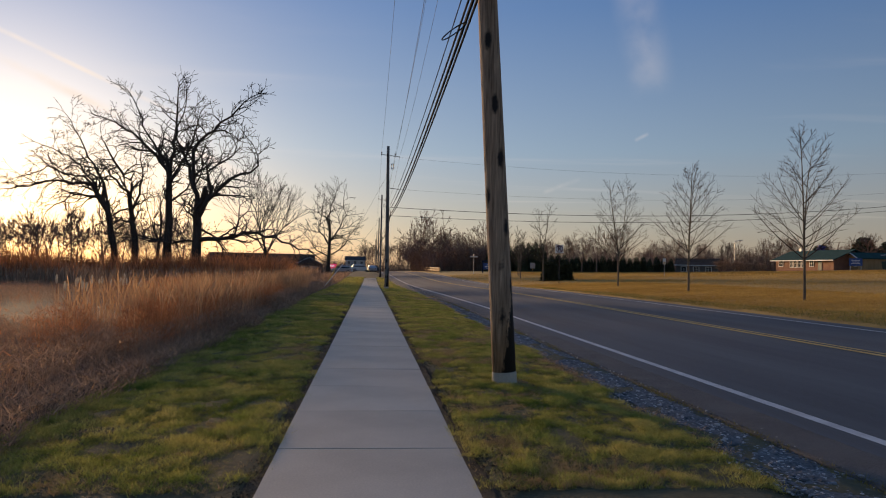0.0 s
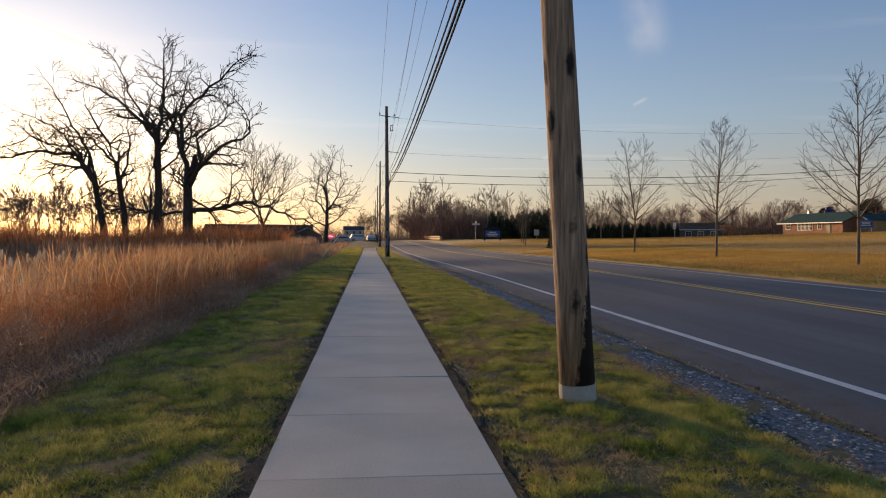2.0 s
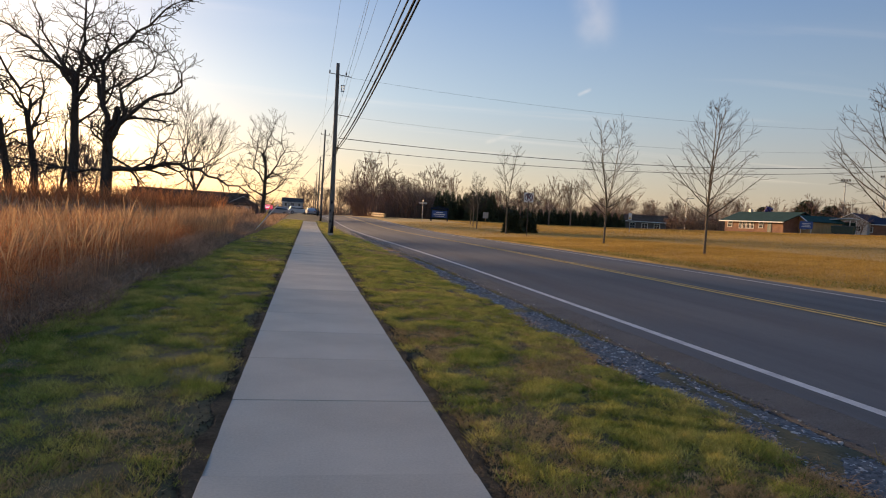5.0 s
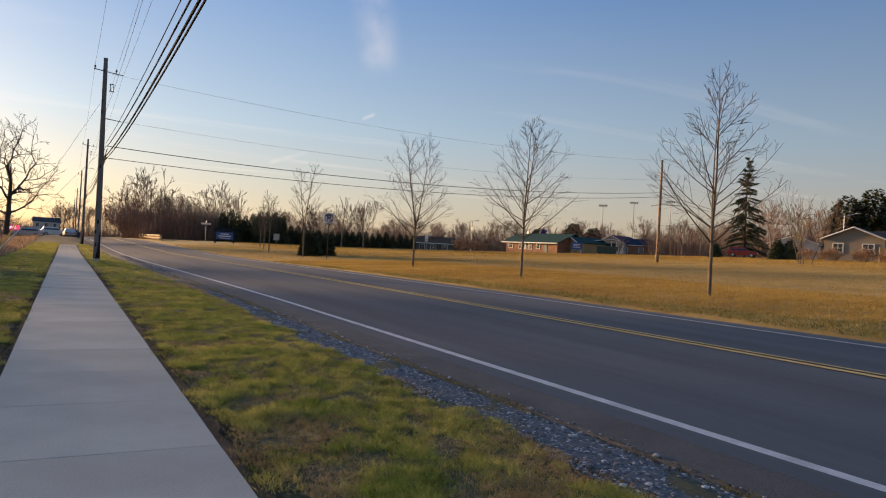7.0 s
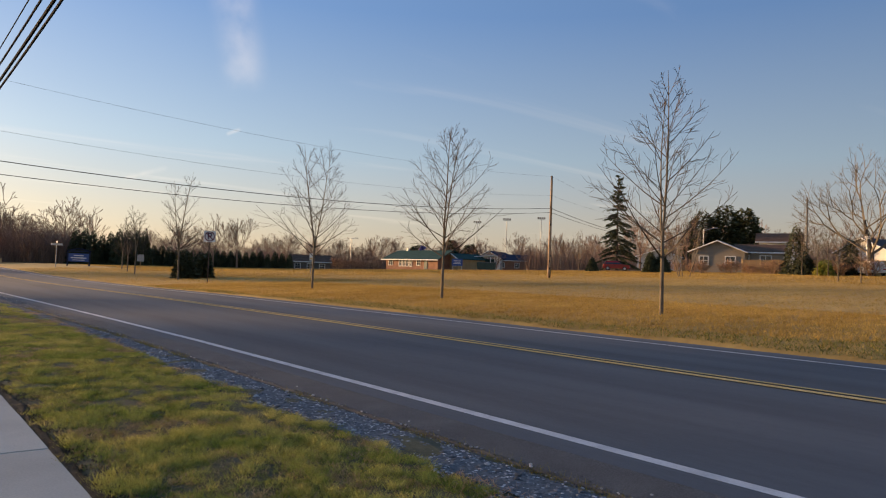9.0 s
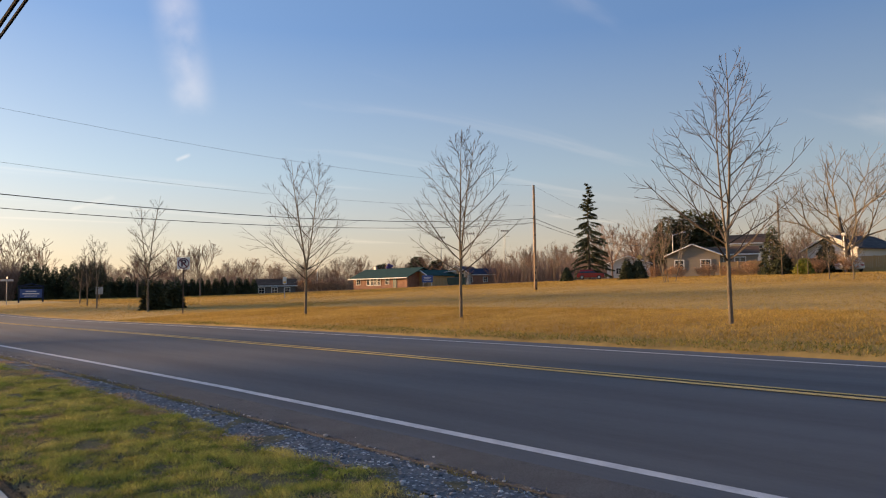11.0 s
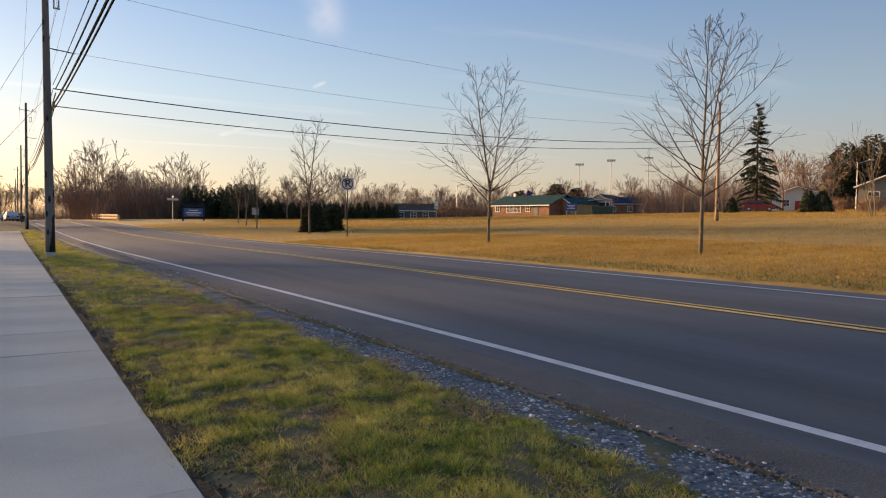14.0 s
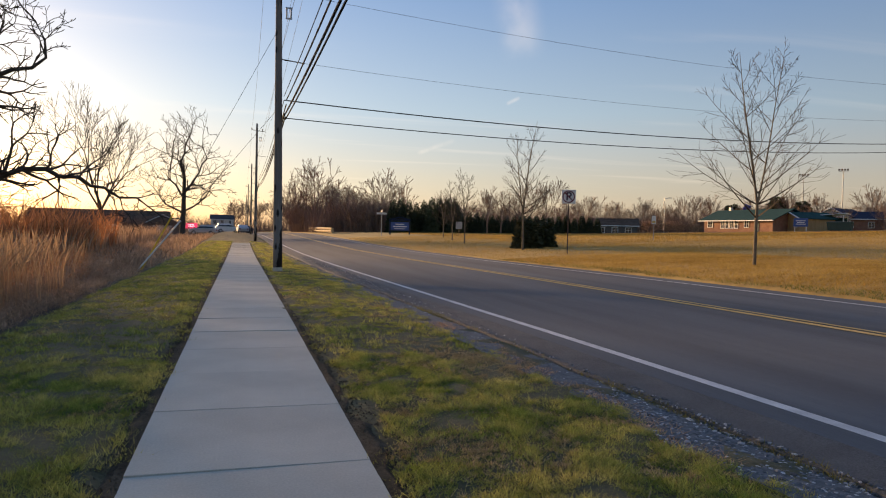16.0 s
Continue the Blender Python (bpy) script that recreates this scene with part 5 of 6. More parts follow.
def woods():
    rng = random.Random(17)
    mids = []
    for k, (lim, spr, tilt) in enumerate(((5, 27, 34), (6, 24, 28), (4, 31, 38), (5, 22, 24))):
        mids.append(grow("bare_tree", *broad_lines(40 + k, 10, 0.17, 0.26, lim, spr, 5, 0.05, 0.13, 0.028, tilt), on_land(*far(8 + 9 * k, 190)), M["brown_twig"], M["brown_twig"], "bare brown tree in the far woods", "far woods"))
    scrubs = []
    for k in range(3):
        scrubs.append(grow("scrub_tree", *brush_lines(50 + k, 6.5), on_land(*far(5 + 2 * k, 150)), M["brown_twig"], M["brown_twig"], "dense bare reddish-brown thicket tree", "roadside thicket"))

    def put(src, b, d, s, y0=23.65):
        x, y = far(b, d, y0)
        if -4 < x < 15.0 + shift(y) and y < 345:
            return
        copy_thing(src, pose(*on_land(x, y), 0, 0, rng.uniform(0, 360)) @ Matrix.Diagonal((s * rng.uniform(0.85, 1.15), s * rng.uniform(0.85, 1.15), s, 1)))

    # thicket right of the road, beyond the bridge
    for i in range(80):
        u = rng.random()
        b = 4.2 + 7.6 * u
        put(scrubs[i % 3], b, rng.uniform(118, 165) if b > 7.5 else rng.uniform(150, 190), rng.uniform(0.8, 1.25), 27.5)
    for b, d, s in ((5.6, 150, 1.65), (5.1, 160, 1.35), (6.3, 155, 1.2), (6.9, 148, 1.0), (7.3, 152, 1.15), (7.8, 165, 1.2), (8.2, 150, 1.0), (9.0, 160, 1.05), (9.5, 170, 1.1), (3.6, 180, 1.15), (4.4, 175, 1.3), (2.9, 190, 1.2), (4.0, 185, 1.2)):
        put(mids[rng.randrange(4)], b, d, s, 27.5)
    put(mids[2], 11.3, 150, 1.4, 27.5)
    put(mids[1], 13.1, 165, 1.2, 27.5)
    # trees round the end of the road
    for i in range(16):
        put(mids[i % 4], rng.uniform(-0.6, 4.6), rng.uniform(325, 400), rng.uniform(1.3, 2.0), 27.5)
    # woods behind the houses
    for i in range(96):
        b = 14 + 62 * (i + rng.random()) / 96
        put(mids[i % 4], b, rng.uniform(180, 260), rng.uniform(0.8, 1.2) * (1.15 if b > 50 else 0.9))
    for i in range(84):
        put(scrubs[i % 3], 13 + 62 * (i + rng.random()) / 84, rng.uniform(172, 215), rng.uniform(0.7, 1.25))
    for b, d, s in ((19.5, 125, 0.85), (20.6, 128, 0.8), (22.3, 118, 0.95), (24.2, 120, 0.95), (58.5, 128, 1.1), (60.0, 150, 1.15), (51.5, 140, 0.8), (54.0, 150, 0.85), (47.5, 190, 1.15), (61.5, 160, 1.3), (65.5, 190, 1.6)):
        put(mids[rng.randrange(4)], b, d, s)
    # left, behind the old trees
    for i in range(34):
        put(mids[i % 4], -34 + 20 * (i + rng.random()) / 34, rng.uniform(112, 165), rng.uniform(0.85, 1.25), 0.0)
    for i in range(26):
        put(scrubs[i % 3], -33 + 30 * (i + rng.random()) / 26, rng.uniform(135, 190), rng.uniform(0.5, 0.85), 0.0)


def thicket_band():
    rng = np.random.default_rng(41)

    def arc(n, b0, b1, d0, d1, y0):
        b, d = np.radians(rng.uniform(b0, b1, n)), rng.uniform(d0, d1, n)
        return drop_on(np.stack([d * np.sin(b), y0 + d * np.cos(b), np.zeros(n)], 1))

    for n, b0, b1, d0, d1, y0, hh in ((14000, 25, 50, 190, 235, 23.65, (2.5, 6.0)), (15000, 48, 78, 165, 235, 23.65, (3.5, 8.5)), (7000, -36, 2, 170, 260, 0, (1.2, 3.6)), (9000, 4.6, 12.5, 128, 175, 27.5, (2.0, 6.0)), (5000, -4, 5.5, 325, 400, 27.5, (3.0, 9.0)), (5000, 12, 28, 150, 190, 23.65, (2.0, 5.0))):
        p = arc(n, b0, b1, d0, d1, y0)
        p = p[(p[:, 0] > 15.5 + np.array([shift(y) for y in p[:, 1]])) | (p[:, 0] < -4) | (p[:, 1] > 345)]
        p = p[patchy(p, 0.12, 3) + rng.random(len(p)) * 0.5 > 0.45]
        blades("far_thicket", p, M["brown_twig"], "dense bare brown undergrowth of the far woods", "thicket", rng, hh, (0.03, 0.09), 0.3, 2)


thicket_band()
woods()
grow("old_tree", *broad_lines(31, 27.5, 0.5, 0.2, 7, 23, 6, 0.05, 0.10, 0.03, 30), on_land(-24, 165), M["bark"], M["bark"], "tall bare vase-shaped tree near the low building", "old bare trees", turn=40)
guided_tree(33, on_land(-8.0, 132), [
    (0.42, 0.26, ((0, 0, -0.2), (0.1, 0, 3.5), (0.2, 0, 7.5))),
    (0.22, 0.05, ((0.2, 0, 7.2), (-0.4, 0, 10.5), (0.4, 0, 13), (1.2, 0, 16))),
    (0.18, 0.05, ((0.2, 0, 6.5), (1.8, 0.4, 8.5), (3.0, 0, 11.5), (2.6, 0, 14))),
    (0.18, 0.05, ((0.2, 0, 5.5), (-1.6, 0, 8.0), (-1.4, 0, 11.5), (-1.0, 0, 14.5))),
    (0.15, 0.04, ((0.1, 0, 3.6), (2.4, 0, 5.0), (4.6, 0, 8.4))),
    (0.15, 0.04, ((0.1, 0, 3.4), (-2.2, 0, 4.4), (-4.4, 0, 7.4)))], "gnarled bare tree with an upright broken top")
grow("old_tree", *broad_lines(36, 15.5, 0.42, 0.2, 7, 27, 6, 0.03, 0.12, 0.014, 48), on_land(*far(71.3, 92, 15.1)), M["bark"], M["young_bark"], "wide spreading bare tree behind a wooden fence", "garden trees", turn=10)


def spruce(seed, h, r, at):
    """A tall open spruce: whorls of drooping boughs hung with needle sprays, with gaps between."""
    rng = random.Random(seed)
    root = empty("spruce", pose(*at), "tall dark spruce with layered drooping boughs", "tree", "garden conifers")
    trunk = bow(rng, (0, 0, -0.1), (0, 0, 1), h * 0.97, 0.26, 0.02, 12, 0.0, 0.01)
    v, f = tubes([trunk], 7)
    link("trunk", v, f, M["bark"], root)
    boughs, V, F = [], [], []
    z = 0.10 * h
    while z < 0.985 * h:
        u = z / h
        for k in range(8 if u < 0.8 else 5):
            a = rng.uniform(0, 6.28)
            long = (r * (1 - u) ** 0.9 + 0.25) * rng.uniform(0.55, 1.1)
            b = bow(rng, (0, 0, z + rng.uniform(-0.25, 0.25)), (math.cos(a), math.sin(a), 0.25 if u > 0.6 else -0.05), long, 0.04, 0.012, 6, -0.07 if u < 0.7 else 0.02, 0.05)
            boughs.append(b)
            for _ in range(int(24 + 52 * long)):
                w = rng.uniform(0.15, 1.0)
                i = min(5, int(w * 6))
                p = Vector(b[i][0]).lerp(Vector(b[i + 1][0]), w * 6 - i)
                d = (heading(b, i + 1) + Vector((rng.uniform(-0.9, 0.9), rng.uniform(-0.9, 0.9), rng.uniform(-0.9, 0.1)))).normalized()
                side = d.cross(Vector((rng.uniform(-1, 1), rng.uniform(-1, 1), 1))).normalized() * 0.07
                n = rng.uniform(0.25, 0.6)
                o = len(V)
                V += [tuple(p - side), tuple(p + side), tuple(p + d * n)]
                F.append((o, o + 1, o + 2))
        z += h * rng.uniform(0.028, 0.05)
    v, f = tubes(boughs, 3)
    link("bough", v, f, M["bark"], root, "drooping boughs")
    link("needles", V, F, M["conifer"], root, "dark green needle sprays")


def conifers():
    rng = random.Random(23)
    tall = conifer("arborvitae", 1, 6.2, 1.4, 6000, 0.27, on_land(*far(11.9, 125)), "tall dark green arborvitae in a dense hedge row", "hedge row", power=0.55)
    low = conifer("arborvitae", 2, 4.2, 1.25, 5000, 0.23, on_land(*far(17.5, 140)), "dark green arborvitae in a clipped hedge row", "hedge row", power=0.5)
    for i in range(1, 9):
        copy_thing(tall, pose(*on_land(*far(11.9 + 0.62 * i, 125 + rng.uniform(-2, 4))), 0, 0, rng.uniform(0, 360)) @ Matrix.Scale(rng.uniform(0.85, 1.1), 4))
    for i in range(1, 19):
        copy_thing(low, pose(*on_land(*far(17.5 + 0.6 * i, 140 + rng.uniform(-1, 1))), 0, 0, rng.uniform(0, 360)) @ Matrix.Scale(rng.uniform(0.9, 1.08) * (1 - 0.012 * i), 4))
    conifer("juniper_bush", 3, 2.35, 1.0, 7000, 0.17, (19.0, 72.0, land(19, 72) - 0.05), "round dark green juniper bush on the lawn", "junipers", category="bush", power=0.38, droop=0.1)
    conifer("juniper_bush", 4, 2.25, 0.8, 3600, 0.2, (21.2, 73.5, land(21.2, 73.5) - 0.05), "narrow dark green juniper bush on the lawn", "junipers", category="bush", power=0.4, droop=0.1)
    spruce(5, 17.8, 4.5, on_land(*far(56.7, 124)))
    for b, d, h, r, y0 in ((55.0, 112, 2.5, 1.0, 23.65), (60.2, 100, 3.2, 1.3, 23.65), (61.1, 100, 3.0, 1.5, 23.65), (66.5, 95, 6.4, 1.9, 15.1), (67.0, 93, 3.0, 1.6, 15.1), (70.0, 95, 4.6, 1.5, 15.1)):
        conifer("evergreen", int(b * 10), h, r, 2600, 0.32, on_land(*far(b, d, y0)), "bushy dark evergreen beside the houses", "garden conifers", power=0.7)
    conifer("evergreen", 77, 2.0, 1.1, 1800, 0.3, on_land(*far(68.4, 90, 15.1)), "small yellowish-green evergreen shrub on the lawn", "garden conifers", material=M["lawn"], power=0.5, category="bush")
    for b, d, h, r in ((62.5, 170, 15, 5.5), (64.2, 172, 16.5, 6), (65.6, 170, 15.5, 5), (41.6, 200, 9.5, 4), (43.2, 205, 8.5, 4), (38.5, 210, 8, 4)):
        conifer("pine", int(b * 7), h, r, 7000, 0.75, on_land(*far(b, d)), "broad dark green pine behind the houses", "far pines", power=0.45, bare=0.25, droop=0.1)


conifers()


def house(name, at, nb, w, d, eave, ridge, wall, roof, label, along=True, windows=(), door=None, over=0.5, trim="white"):
    """A house whose front looks towards the bearing nb; w along the front, d deep. along: the ridge runs along the front."""
    root = empty(name, pose(*at, 0, 0, 180 - nb), label, "house")
    bm = bmesh.new()
    x, y = w / 2, d
    lo = [bm.verts.new(c) for c in ((-x, 0, -0.6), (x, 0, -0.6), (x, y, -0.6), (-x, y, -0.6))]
    hi = [bm.verts.new(c) for c in ((-x, 0, eave), (x, 0, eave), (x, y, eave), (-x, y, eave))]
    if along:
        pk = [bm.verts.new((-x, y / 2, ridge)), bm.verts.new((x, y / 2, ridge))]
        fs = [(lo[0], lo[1], hi[1], hi[0]), (lo[2], lo[3], hi[3], hi[2]), (lo[1], lo[2], hi[2], pk[1], hi[1]), (lo[3], lo[0], hi[0], pk[0], hi[3])]
    else:
        pk = [bm.verts.new((0, 0, ridge)), bm.verts.new((0, y, ridge))]
        fs = [(lo[0], lo[1], hi[1], pk[0], hi[0]), (lo[2], lo[3], hi[3], pk[1], hi[2]), (lo[1], lo[2], hi[2], hi[1]), (lo[3], lo[0], hi[0], hi[3])]
    for f in fs:
        bm.faces.new(f)
    part("wall", bm, M[wall], root)
    th = 0.16
    half = (y if along else w) / 2
    slope = (ridge - eave) / half
    for s in (-1, 1):
        e = half + over
        z0 = ridge - slope * e
        if along:
            prof = [(y / 2 + s * e, z0), (y / 2, ridge), (y / 2, ridge + th), (y / 2 + s * e, z0 + th)]
            pts = [(cx, p, z) for cx in (-x - over, x + over) for p, z in prof]
        else:
            prof = [(s * e, z0), (0, ridge), (0, ridge + th), (s * e, z0 + th)]
            pts = [(p, cy, z) for cy in (-over, y + over) for p, z in prof]
        fc = [(0, 1, 2, 3), (7, 6, 5, 4), (0, 4, 5, 1), (1, 5, 6, 2), (2, 6, 7, 3), (3, 7, 4, 0)]
        rf = link("roof", pts, fc, M[roof], root)
        # fascia board along the eave and the gables
        if along:
            if s < 0:
                part("fascia", box(w + 2 * over, 0.05, 0.2, (0, y / 2 + s * (e + 0.03), z0 - 0.06)), M[trim], root)
        else:
            part("fascia", rod((s * (e + 0.02), -over - 0.03, z0 + 0.08), (0, -over - 0.03, ridge + 0.08), 0.1, sides=4), M[trim], root)
    for wx, wz, ww, wh in windows:
        win = part("window", box(ww, 0.06, wh, (wx, -0.04, wz)), M["glass"], root, "dark window pane")
        bm = bmesh.new()
        for bx, bz, bw, bh in ((0, -0.1, ww + 0.3, 0.12), (0, wh, ww + 0.3, 0.12), (-ww / 2 - 0.08, 0, 0.13, wh), (ww / 2 + 0.08, 0, 0.13, wh), (0, 0, 0.05, wh), (0, wh / 2, ww, 0.05)):
            box(bw, 0.05, bh, (wx + bx, -0.085, wz + bz), bm=bm)
        part("frame", bm, M["white"], win, "white window frame")
    if door:
        dx, dw, dh, dm = door
        part("door", box(dw, 0.07, dh, (dx, -0.05, 0)), M[dm], root)
    return root


def at_far(b, d, y0=23.65, dz=0.0):
    x, y = far(b, d, y0)
    return x, y, land(x, y) + dz


def houses():
    h = house("house", at_far(38.6, 152), 264, 17.5, 9, 2.6, 4.5, "brick", "green_metal", "low brick house with a dark green roof beyond the field", True,
              [(-7.0, 1.0, 1.2, 1.2), (-3.6, 0.8, 0.7, 1.6), (-2.4, 0.8, 0.7, 1.6), (-1.2, 0.8, 0.7, 1.6), (0.0, 0.8, 0.7, 1.6), (2.6, 1.0, 1.0, 1.2)], (5.0, 1.1, 2.1, "dkgreen"), 0.9)
    part("chimney", box(0.6, 0.6, 1.0, (-6, 4.5, 4.2)), M["steel"], h)
    house("house", at_far(42.2, 148), 280, 5.5, 7, 2.5, 3.6, "cedar", "green_metal", "small annex with lit timber front and green roof", False, [(1.6, 0.9, 0.8, 1.0)], None, 0.4)
    house("shed", at_far(43.2, 150), 240, 3.4, 6, 2.4, 3.4, "brick", "shingle", "small red shed beside the carport", False, [], (0.0, 1.0, 2.0, "dkgreen"), 0.3)
    root = empty("carport", pose(*at_far(44.4, 150), 0, 0, 180 - 235), "carport with a pale sloping metal roof and green back wall", "carport")
    for px in (-3.0, 3.0):
        for py in (0.1, 5.0):
            part("post", box(0.16, 0.16, 2.9 + (0.5 if px > 0 else 0), (px, py, -0.3)), M["white"], root)
    part("roof", box(7.0, 6.0, 0.14, (0, 2.6, 3.0), turn=(0, -5, 0)), M["white"], root, "pale metal roof")
    part("back_wall", box(6.0, 0.12, 2.9, (0, 5.0, -0.2)), M["dkgreen"], root)
    root = empty("dumpster", pose(*at_far(45.3, 143), 0, 0, 180 - 235), "dark green steel waste container on the drive", "dumpster")
    bm = box(3.6, 1.7, 1.5, (0, 0, 0.12))
    for v in bm.verts:
        if v.co.z > 1:
            v.co.x *= 1.12
            v.co.y *= 1.1
    part("tub", bm, M["dkgreen"], root)
    for lx in (-0.95, 0.95):
        part("lid", box(1.9, 1.85, 0.06, (lx, 0, 1.63), turn=(4, 0, 0)), M["black"], root)
    for lx in (-1.3, 1.3):
        part("skid", box(0.2, 1.6, 0.13, (lx, 0, -0.01)), M["black"], root)
    root = empty("site_sign", pose(*at_far(42.8, 140), 0, 0, 180 - 222), "blue board on two posts before the houses", "sign")
    part("board", box(2.3, 0.08, 1.5, (0, 0, 0.9)), M["blue"], root)
    for px in (-0.9, 0.9):
        part("post", box(0.12, 0.1, 2.2, (px, 0.1, -0.2)), M["white"], root)
    for k, (bw, bz) in enumerate(((1.5, 1.9), (1.2, 1.6), (1.6, 1.3))):
        part("bar", box(bw, 0.02, 0.12, (0, -0.055, bz)), M["white"], root, "pale line of unreadable writing")
    house("house", at_far(45.0, 182), 250, 7, 10, 3.6, 5.4, "pale_siding", "navy", "pale gabled house with a dark blue roof", False, [(1.5, 1.2, 1.0, 1.2)], None, 0.5)
    house("house", at_far(46.8, 182), 225, 9, 9, 3.0, 4.6, "brick", "navy", "brick wing with a dark blue roof", True, [(-2, 1.0, 1.0, 1.2), (2, 1.0, 1.0, 1.2)], None, 0.5)
    house("house", at_far(29.8, 168, dz=-1.0), 210, 10, 9, 2.8, 4.4, "dark_wall", "brown_shingle", "low dark brown house half hidden by shrubs", True, [(-3, 1.0, 1.2, 1.2), (0, 1.0, 1.2, 1.2), (3, 1.0, 1.2, 1.2)], None, 0.5)
    house("house", at_far(61.1, 106, 15.1), 252, 7.2, 11, 3.0, 4.5, "siding", "brown_shingle", "brown sided house with a white-trimmed gable", False, [(-1.9, 1.1, 1.1, 1.2), (1.7, 1.0, 1.2, 1.3)], None, 0.45)
    house("house", at_far(64.0, 108, 15.1), 246, 6.4, 8, 2.9, 4.1, "siding", "brown_shingle", "brown sided wing with a brown shingle roof", True, [(-1.8, 1.2, 0.9, 1.2), (0.9, 1.2, 1.3, 1.2)], None, 0.3)
    house("house", at_far(65.4, 124, 15.1), 246, 6, 7, 5.0, 6.4, "pale_siding", "brown_shingle", "two-storey cream house behind a brown one", True, [(-1.2, 3.4, 1.0, 1.0), (1.4, 3.4, 1.0, 1.0)], None, 0.6)
    house("house", at_far(70.8, 126, 15.1), 288, 8.5, 10, 3.4, 5.4, "pale_siding", "shingle", "pale house with a broad grey roof behind the fence", False, [(-2, 1.2, 1.2, 1.2)], None, 0.7)
    house("house", at_far(59.5, 150), 240, 9, 8, 3.2, 4.8, "pale_siding", "shingle", "pale house among bare trees", False, [(-2, 1.1, 1, 1.2), (2, 1.1, 1, 1.2)], (0, 1.0, 2.1, "red"), 0.5)
    house("house", (-7.2, 327, -0.2), 178, 9.0, 9, 5.2, 7.0, "pale_siding", "shingle", "white two-storey house at the end of the pavement", True,
          [(-3, 3.3, 1, 1.4), (0, 3.3, 1, 1.4), (3, 3.3, 1, 1.4), (-3, 0.8, 1, 1.4), (3, 0.8, 1, 1.4)], (0, 1.1, 2.1, "navy"), 0.4)
    house("low_building", (-31, 200, land(-31, 200) - 0.2), 176, 29, 12, 3.0, 5.6, "dark_wall", "brown_shingle", "long low dark building with pale garage doors", True,
          [(-9, 1.2, 1.2, 1.2), (-5, 1.2, 1.2, 1.2)], (3.0, 3.0, 2.4, "pale_siding"), 0.6, "dark_wall")
    house("garage", (-17.5, 201, land(-17.5, 201) - 0.2), 176, 8, 8, 2.6, 4.6, "dark_wall", "brown_shingle", "dark gabled garage with two pale doors", False, [], (0.0, 4.6, 2.2, "pale_siding"), 0.4, "pale_siding")


houses()


def garden_growth():
    """Loose trees, thin stems and brown shrubs between the field and the houses."""
    rng = random.Random(61)
    x, y = 63.4, 53.8
    trunks, crown = brush_lines(62, 8.4, 4, 22, 0.010)
    grow("garden_tree", trunks, crown, on_land(x, y), M["young_bark"], M["young_bark"], "pale many-stemmed bare tree at the edge of the field", "garden trees")
    for b, d, h in ((66.9, 88, 7.6), (67.9, 87, 6.6), (69.2, 66, 4.4), (70.6, 64, 4.8), (68.6, 88, 7.0), (57.6, 105, 6.5), (50.5, 112, 7.0), (48.2, 118, 6.0)):
        x, y = far(b, d, 15.1)
        grow("garden_tree", *young_lines(int(b * 10), h, 0.45 * h, 0.05), on_land(x, y), M["young_bark"], M["young_bark"], "thin bare garden tree with pale bark", "garden trees")
    first = None
    for b, d, k in ((59.2, 99, 0.30), (60.0, 100, 0.34), (61.6, 99, 0.28), (62.2, 98, 0.36), (63.4, 96, 0.26), (64.9, 95, 0.34), (69.4, 92, 0.36), (71.2, 90, 0.42), (58.2, 108, 0.34), (34.5, 146, 0.42), (33.6, 148, 0.5), (35.6, 146, 0.4), (32.4, 150, 0.55)):
        x, y = far(b, d, 15.1 if b > 58 else 23.65)
        m = pose(*on_land(x, y), 0, 0, rng.uniform(0, 360)) @ Matrix.Diagonal((k * 1.5, k * 1.5, k, 1))
        if first is None:
            first = grow("shrub", *brush_lines(63, 6.0, 12, 30, 0.03), on_land(x, y), M["weed"], M["weed"], "round brown leafless shrub beside a house", "garden shrubs", category="shrub")
            first.scale = (k * 1.5, k * 1.5, k)
        else:
            ob = copy_thing(first, m)
            ob.matrix_basis = m


garden_growth()


def picket_fence():
    root = empty("fence", pose(0, 0, 0), "tall cedar board fence behind the field", "fence", kind="structure")
    me = None
    rng = random.Random(2)
    (x0, y0), (x1, y1) = far(62.9, 97, 15.1), far(74.0, 97, 15.1)
    n = 88
    ang = math.atan2(y1 - y0, x1 - x0)
    for i in range(n):
        if 24 <= i <= 29:
            continue
        u = i / n
        x, y = x0 + (x1 - x0) * u, y0 + (y1 - y0) * u
        if me is None:
            ob = part("picket", box(0.20, 0.03, 1.8), M["cedar"], root)
            me = ob.data
        else:
            ob = new("picket", me)
            ob.parent = root
        ob.location = (x, y, land(x, y) - 0.02 + rng.uniform(-0.02, 0.02))
        ob.rotation_euler = (0, 0, ang)
        if i % 10 == 0:
            p = part("post", box(0.12, 0.12, 1.95, (x, y + 0.1, land(x, y) - 0.1)), M["cedar"], root)


picket_fence()


